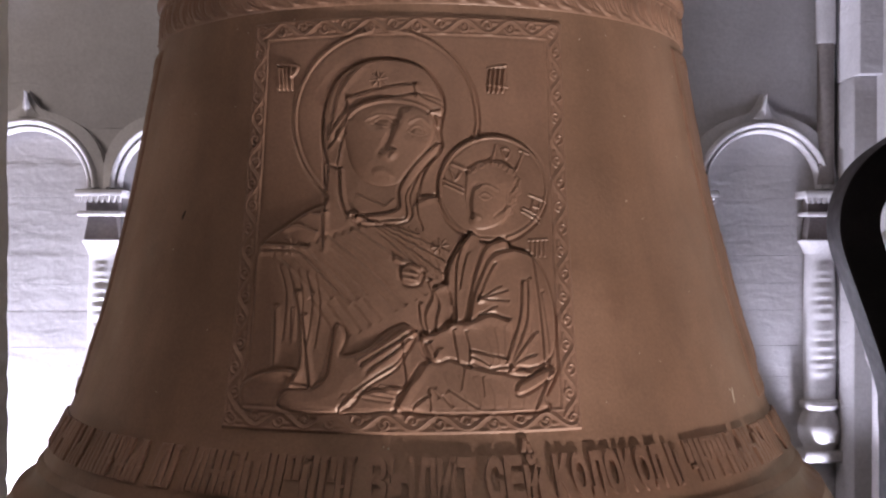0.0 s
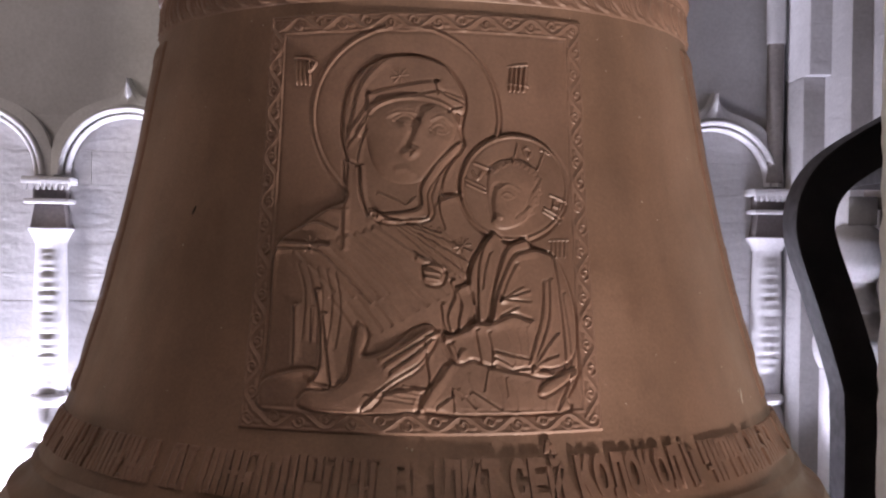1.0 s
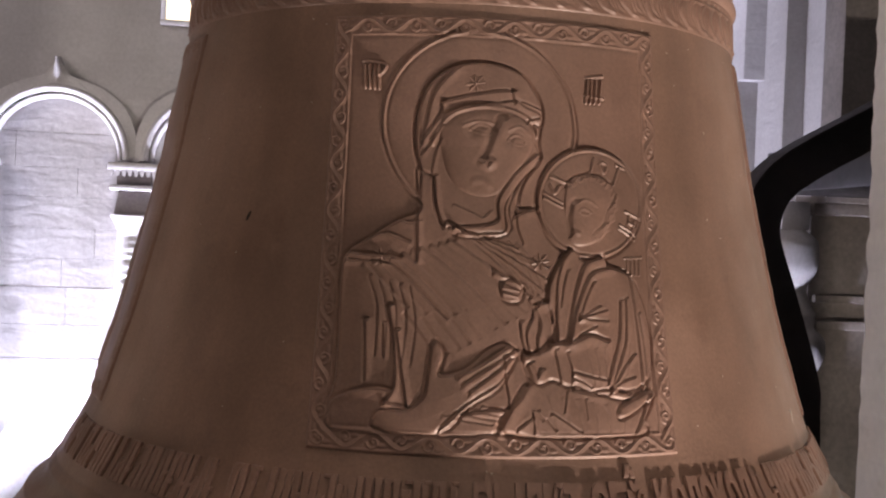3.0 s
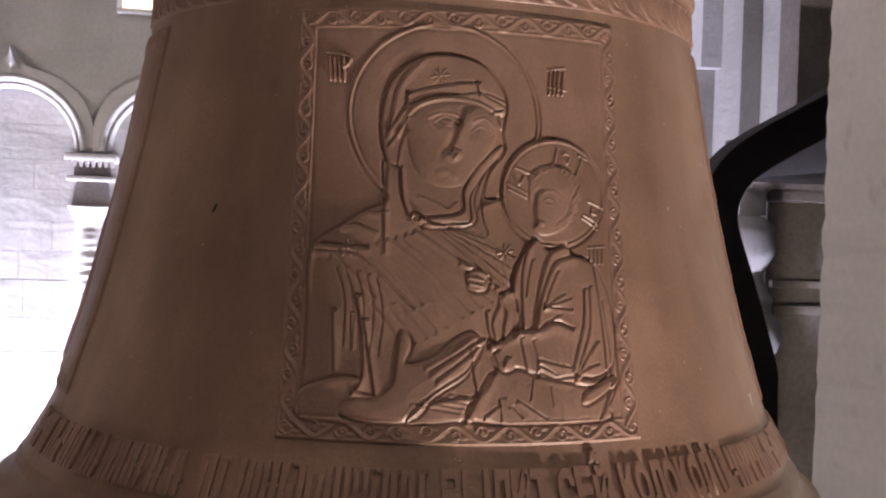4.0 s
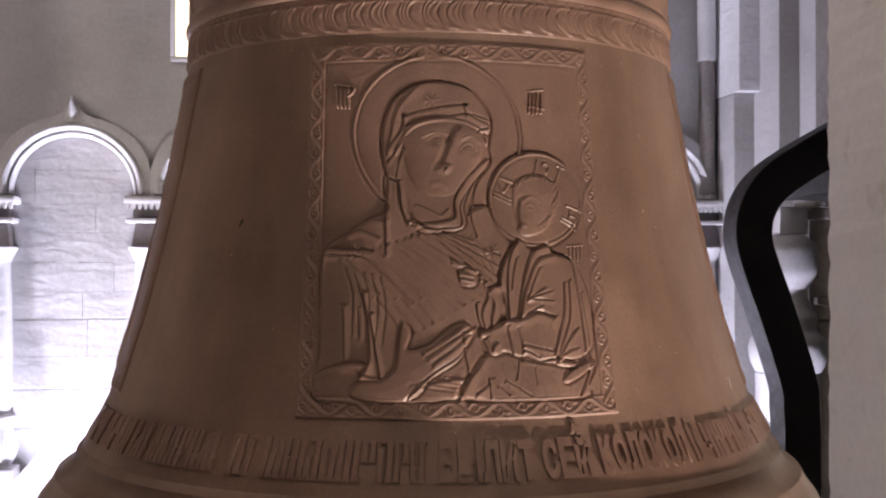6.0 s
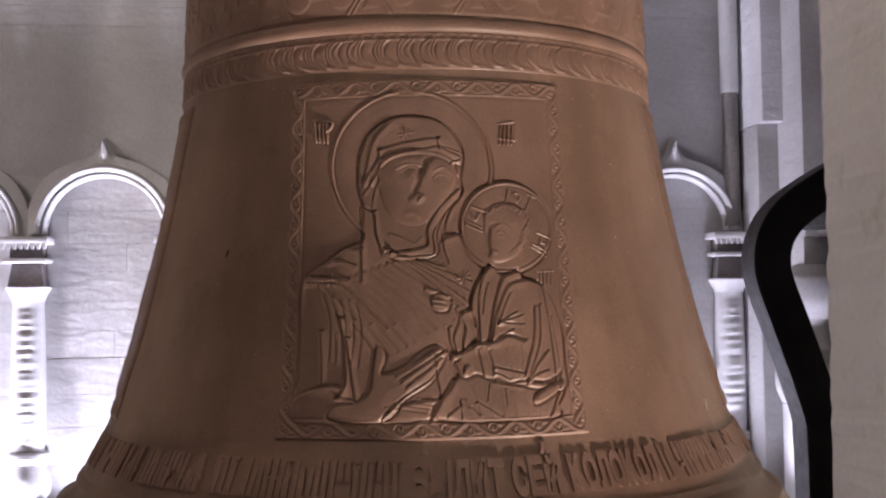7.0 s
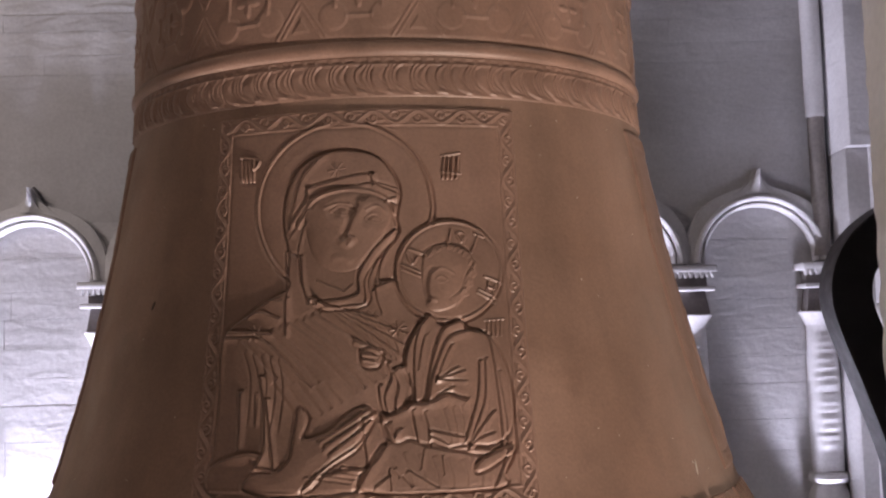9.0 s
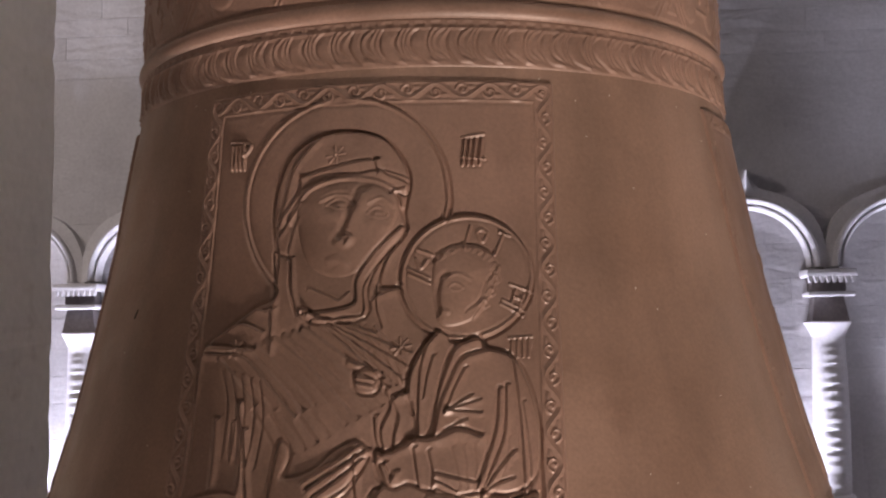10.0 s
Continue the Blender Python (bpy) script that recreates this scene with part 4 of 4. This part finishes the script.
def girih_height(a, v):
    """Discs in pairs, four-pointed stars between them and crossing diagonal straps."""
    cell = 21.9
    u = (a + 1.86 + cell / 2) / cell
    x = ((u - np.floor(u)) - 0.5) * cell * 0.01143
    y = v * 0.205 - 0.097
    h = np.full(a.shape, 2.0)

    def strap(d, w, s):
        return s * np.exp(-(d / w) ** 4)

    for sx in (-1, 1):
        for sy in (-1, 1):
            r = np.hypot(x - sx * 0.054, y - sy * 0.047)
            h += strap(np.maximum(r - 0.021, 0), 0.005, 1.5) + 1.2 * np.exp(-((r - 0.028) / 0.0025) ** 2)
    h += 1.8 * np.exp(-((np.abs(x) - 0.050) / 0.004) ** 2) * (np.abs(y) < 0.03)
    h += 1.8 * np.exp(-((np.abs(y) - 0.047) / 0.004) ** 2) * (np.abs(x) < 0.03)
    ang = np.arctan2(y, x)
    star = np.hypot(x, y) - (0.010 + 0.022 * np.abs(np.cos(2 * ang)) ** 3)
    h += 2.2 * np.clip(-star / 0.006, 0, 1)
    half = cell * 0.01143 / 2
    lean = (half - np.abs(x)) - (np.abs(y) - 0.012) * 0.62
    h += (1.5 * np.exp(-((lean - 0.006) / 0.0025) ** 2) + 1.2 * np.exp(-((lean + 0.006) / 0.0025) ** 2)) * (np.abs(y) > 0.010)
    edge = np.maximum((half - np.abs(x)) - (np.abs(y) - 0.045) * 0.62, np.abs(np.abs(y) - 0.062) - 0.018)
    h += 1.4 * np.clip(-edge / 0.004, 0, 1)
    return (2.0 + 1.5 * (h - 2.0)) * np.clip(v / 0.03, 0, 1)


band("strapwork_band", 2.118, 2.323, 80, girih_height, "cast strapwork band of discs, stars and diagonal straps")
band("bead_moulding", 2.325, 2.36, 12, bead_height, "smooth round moulding")

# ---- inscription ----


def bend(me, a0, a1, z0, z1, depth):
    """Lays a flat mesh with x and y from 0 to 1 and z from 0 to 1 onto the bell's flank."""
    for v in me.vertices:
        x, y, k = v.co
        z = z0 + (z1 - z0) * y
        a = radians(a0 + (a1 - a0) * x)
        r = bell_radius(z) - 0.004 + (depth + 0.004) * k
        v.co = (r * math.sin(a), -r * math.cos(a), z + 0.35 * depth * k)


def flat_letter(char, bold):
    curve = bpy.data.curves.new("letter", "FONT")
    curve.body, curve.extrude, curve.offset, curve.resolution_u = char, 0.5, bold, 3
    ob = new("letter", curve)
    me = bpy.data.meshes.new_from_object(ob.evaluated_get(bpy.context.evaluated_depsgraph_get()))
    bpy.data.objects.remove(ob)
    bm = bmesh.new()
    bm.from_mesh(me)
    bmesh.ops.remove_doubles(bm, verts=bm.verts, dist=1e-4)
    bmesh.ops.triangulate(bm, faces=bm.faces)
    long = [e for e in bm.edges if e.calc_length() > 0.25]
    bmesh.ops.subdivide_edges(bm, edges=long, cuts=2)
    lo = [min(v.co[i] for v in bm.verts) for i in range(3)]
    hi = [max(v.co[i] for v in bm.verts) for i in range(3)]
    for v in bm.verts:
        v.co = [(v.co[i] - lo[i]) / (hi[i] - lo[i]) for i in range(3)]
    bm.to_mesh(me)
    bm.free()
    return me


TEXT_LO, TEXT_HI = 1.049, 1.124


def place_letter(me, a0, a1, z0=TEXT_LO, z1=TEXT_HI, name="letter"):
    bend(me, a0, a1, z0, z1, 0.0065)
    me.materials.clear()
    me.materials.append(BRONZE)
    ob = new(name, me)
    ob.parent = bell
    return ob


for word, a0, a1 in (("ВЫЛИТ", -5.1, 7.6), ("СЕЙ", 8.5, 15.4), ("КОЛОКОЛ", 16.8, 32.4)):
    weights = [1.35 if c == "Ы" else 1.0 for c in word]
    total, at = sum(weights), a0
    for c, w in zip(word, weights):
        wide = (a1 - a0) * w / total
        place_letter(flat_letter(c, {"Ы": 0.03, "В": 0.03}.get(c, 0.055)), at, at + wide * 0.95)
        at += wide


def bar_mesh(x0, x1, y0, y1, lean=0.0):
    bm = box(0, 1, 0, 1, 0, 1)
    bmesh.ops.bevel(bm, geom=[e for e in bm.edges if all(v.co.z > 0.9 for v in e.verts)], offset=0.18, segments=1, affect="EDGES")
    bmesh.ops.subdivide_edges(bm, edges=[e for e in bm.edges if abs(e.verts[0].co.y - e.verts[1].co.y) > 0.4], cuts=3)
    for v in bm.verts:
        v.co.x = x0 + (x1 - x0) * v.co.x + lean * v.co.y
        v.co.y = y0 + (y1 - y0) * v.co.y
    me = bpy.data.meshes.new("bar")
    bmesh.ops.recalc_face_normals(bm, faces=bm.faces)
    bm.to_mesh(me)
    bm.free()
    return me


# worn words that cannot be read: upright bars with short cross strokes
rng = random.Random(11)
for a0, a1, pitch in ((-75.0, -66.0, 1.15), (-65.0, -55.5, 1.1), (-54.5, -50.3, 1.1), (-49.5, -36.0, 1.02), (-34.0, -30.2, 1.2), (-28.8, -6.7, 1.04), (33.4, 35.3, 1.0), (36.6, 62.5, 1.15), (64, 76, 1.15)):
    n = max(1, round((a1 - a0) / pitch))
    for i in range(n):
        at = a0 + (a1 - a0) * i / n
        w = (a1 - a0) / n
        lean = rng.choice((0.0, 0.0, 0.0, 0.16, -0.16))
        lo, hi = (0.0, 1.0) if rng.random() < 0.7 else rng.choice(((0.0, 0.55), (0.45, 1.0), (0.0, 0.8)))
        place_letter(bar_mesh(0.04, 0.86, lo, hi, lean), at, at + w, name="bar")
        if rng.random() < 0.55:
            y = rng.choice((0.0, 0.45, 0.9, 0.9, 0.3))
            place_letter(bar_mesh(0.3, 1.15, y, y + 0.10), at, at + w, name="bar")
# accents over the line of writing
place_letter(bar_mesh(0.0, 1.0, 0.0, 1.0, 0.5), 13.0, 13.7, 1.128, 1.152, "bar")
place_letter(bar_mesh(0.0, 1.0, 0.0, 1.0, -0.4), 13.9, 14.6, 1.126, 1.146, "bar")

# casting flaws and flecks


def flaw(angle, z, wide, high, lean):
    bm = bmesh.new()
    bmesh.ops.create_icosphere(bm, subdivisions=2, radius=1)
    a = radians(angle)
    r = float(bell_radius(z))
    m = Matrix.Translation((r * math.sin(a), -r * math.cos(a), z)) @ Matrix.Rotation(a, 4, "Z") @ Matrix.Rotation(radians(-14), 4, "X") @ Matrix.Rotation(lean, 4, "Y") @ Matrix.Diagonal((wide, 0.0015, high, 1))
    bmesh.ops.transform(bm, matrix=m, verts=bm.verts)
    return bm


PITCH = material("dark_casting_pit", (0.03, 0.02, 0.016), 0.8)
FLECK = material("pale_fleck", (0.55, 0.48, 0.42), 0.7)
part("casting_pit", flaw(-41.0, 1.571, 0.0035, 0.011, 0.35), PITCH, bell, "dark pit in the casting")
rng = random.Random(5)
for angle, z, s in ((-42.0, 1.50, 2.4), (36.0, 1.60, 2.2), (38.5, 1.78, 2.0), (52.5, 1.20, 3.0), (20.5, 1.91, 2.0), (-2.9, 1.139, 2.6), (-3.5, 1.142, 1.8)):
    part("fleck", flaw(angle, z, 0.0007 * s, 0.001 * s, 0), FLECK, bell, "pale fleck on the bronze")
for _ in range(40):
    angle, z = rng.uniform(-55, 60), rng.uniform(1.16, 2.0)
    part("fleck", flaw(angle, z, 0.0012, 0.0012, 0), FLECK, bell)
# a drip of metal and a seam on the flank
part("drip", flaw(53.0, 1.185, 0.003, 0.022, 0.2), FLECK, bell)

# ---- stone blocks of the facade, course by course; smooth plaster above the arches ----
COURSES = (-1.75, -1.35, -1.0, -0.55, -0.09, 0.30, 0.75, 1.08, 1.43, 1.80, 2.14, 2.55, 2.98, 4.84, 5.09, 5.39, 5.62, 5.9, 6.2, 6.5)
rng = random.Random(8)
for z0, z1 in zip(COURSES, COURSES[1:]):
    s = -3.2 + rng.uniform(-0.6, 0.0)
    while s < 9.9:
        wide = 14.0 if z1 - z0 > 1 else rng.uniform(1.8, 3.6)
        gap = 0.016 if abs(z1 - 0.75) < 0.01 else rng.uniform(0.002, 0.006)
        y = 0.052 + rng.uniform(-0.0012, 0.0012)
        bm = box(s, min(s + wide, 9.95) - 0.002, y, 0.08, z0 + 0.001, z1 - gap, 0.002)
        sag, lift = rng.gauss(0, 0.006), rng.gauss(0, 0.006)
        for v in bm.verts:
            if z1 - z0 < 1 and v.co.z > (z0 + z1) / 2 and abs(z1 - 0.75) > 0.01:
                v.co.z += min(0.0, sag if v.co.x < s + wide / 2 else lift)
        part("block", bm, LIMEWASH, cathedral, smooth=False)
        s += wide
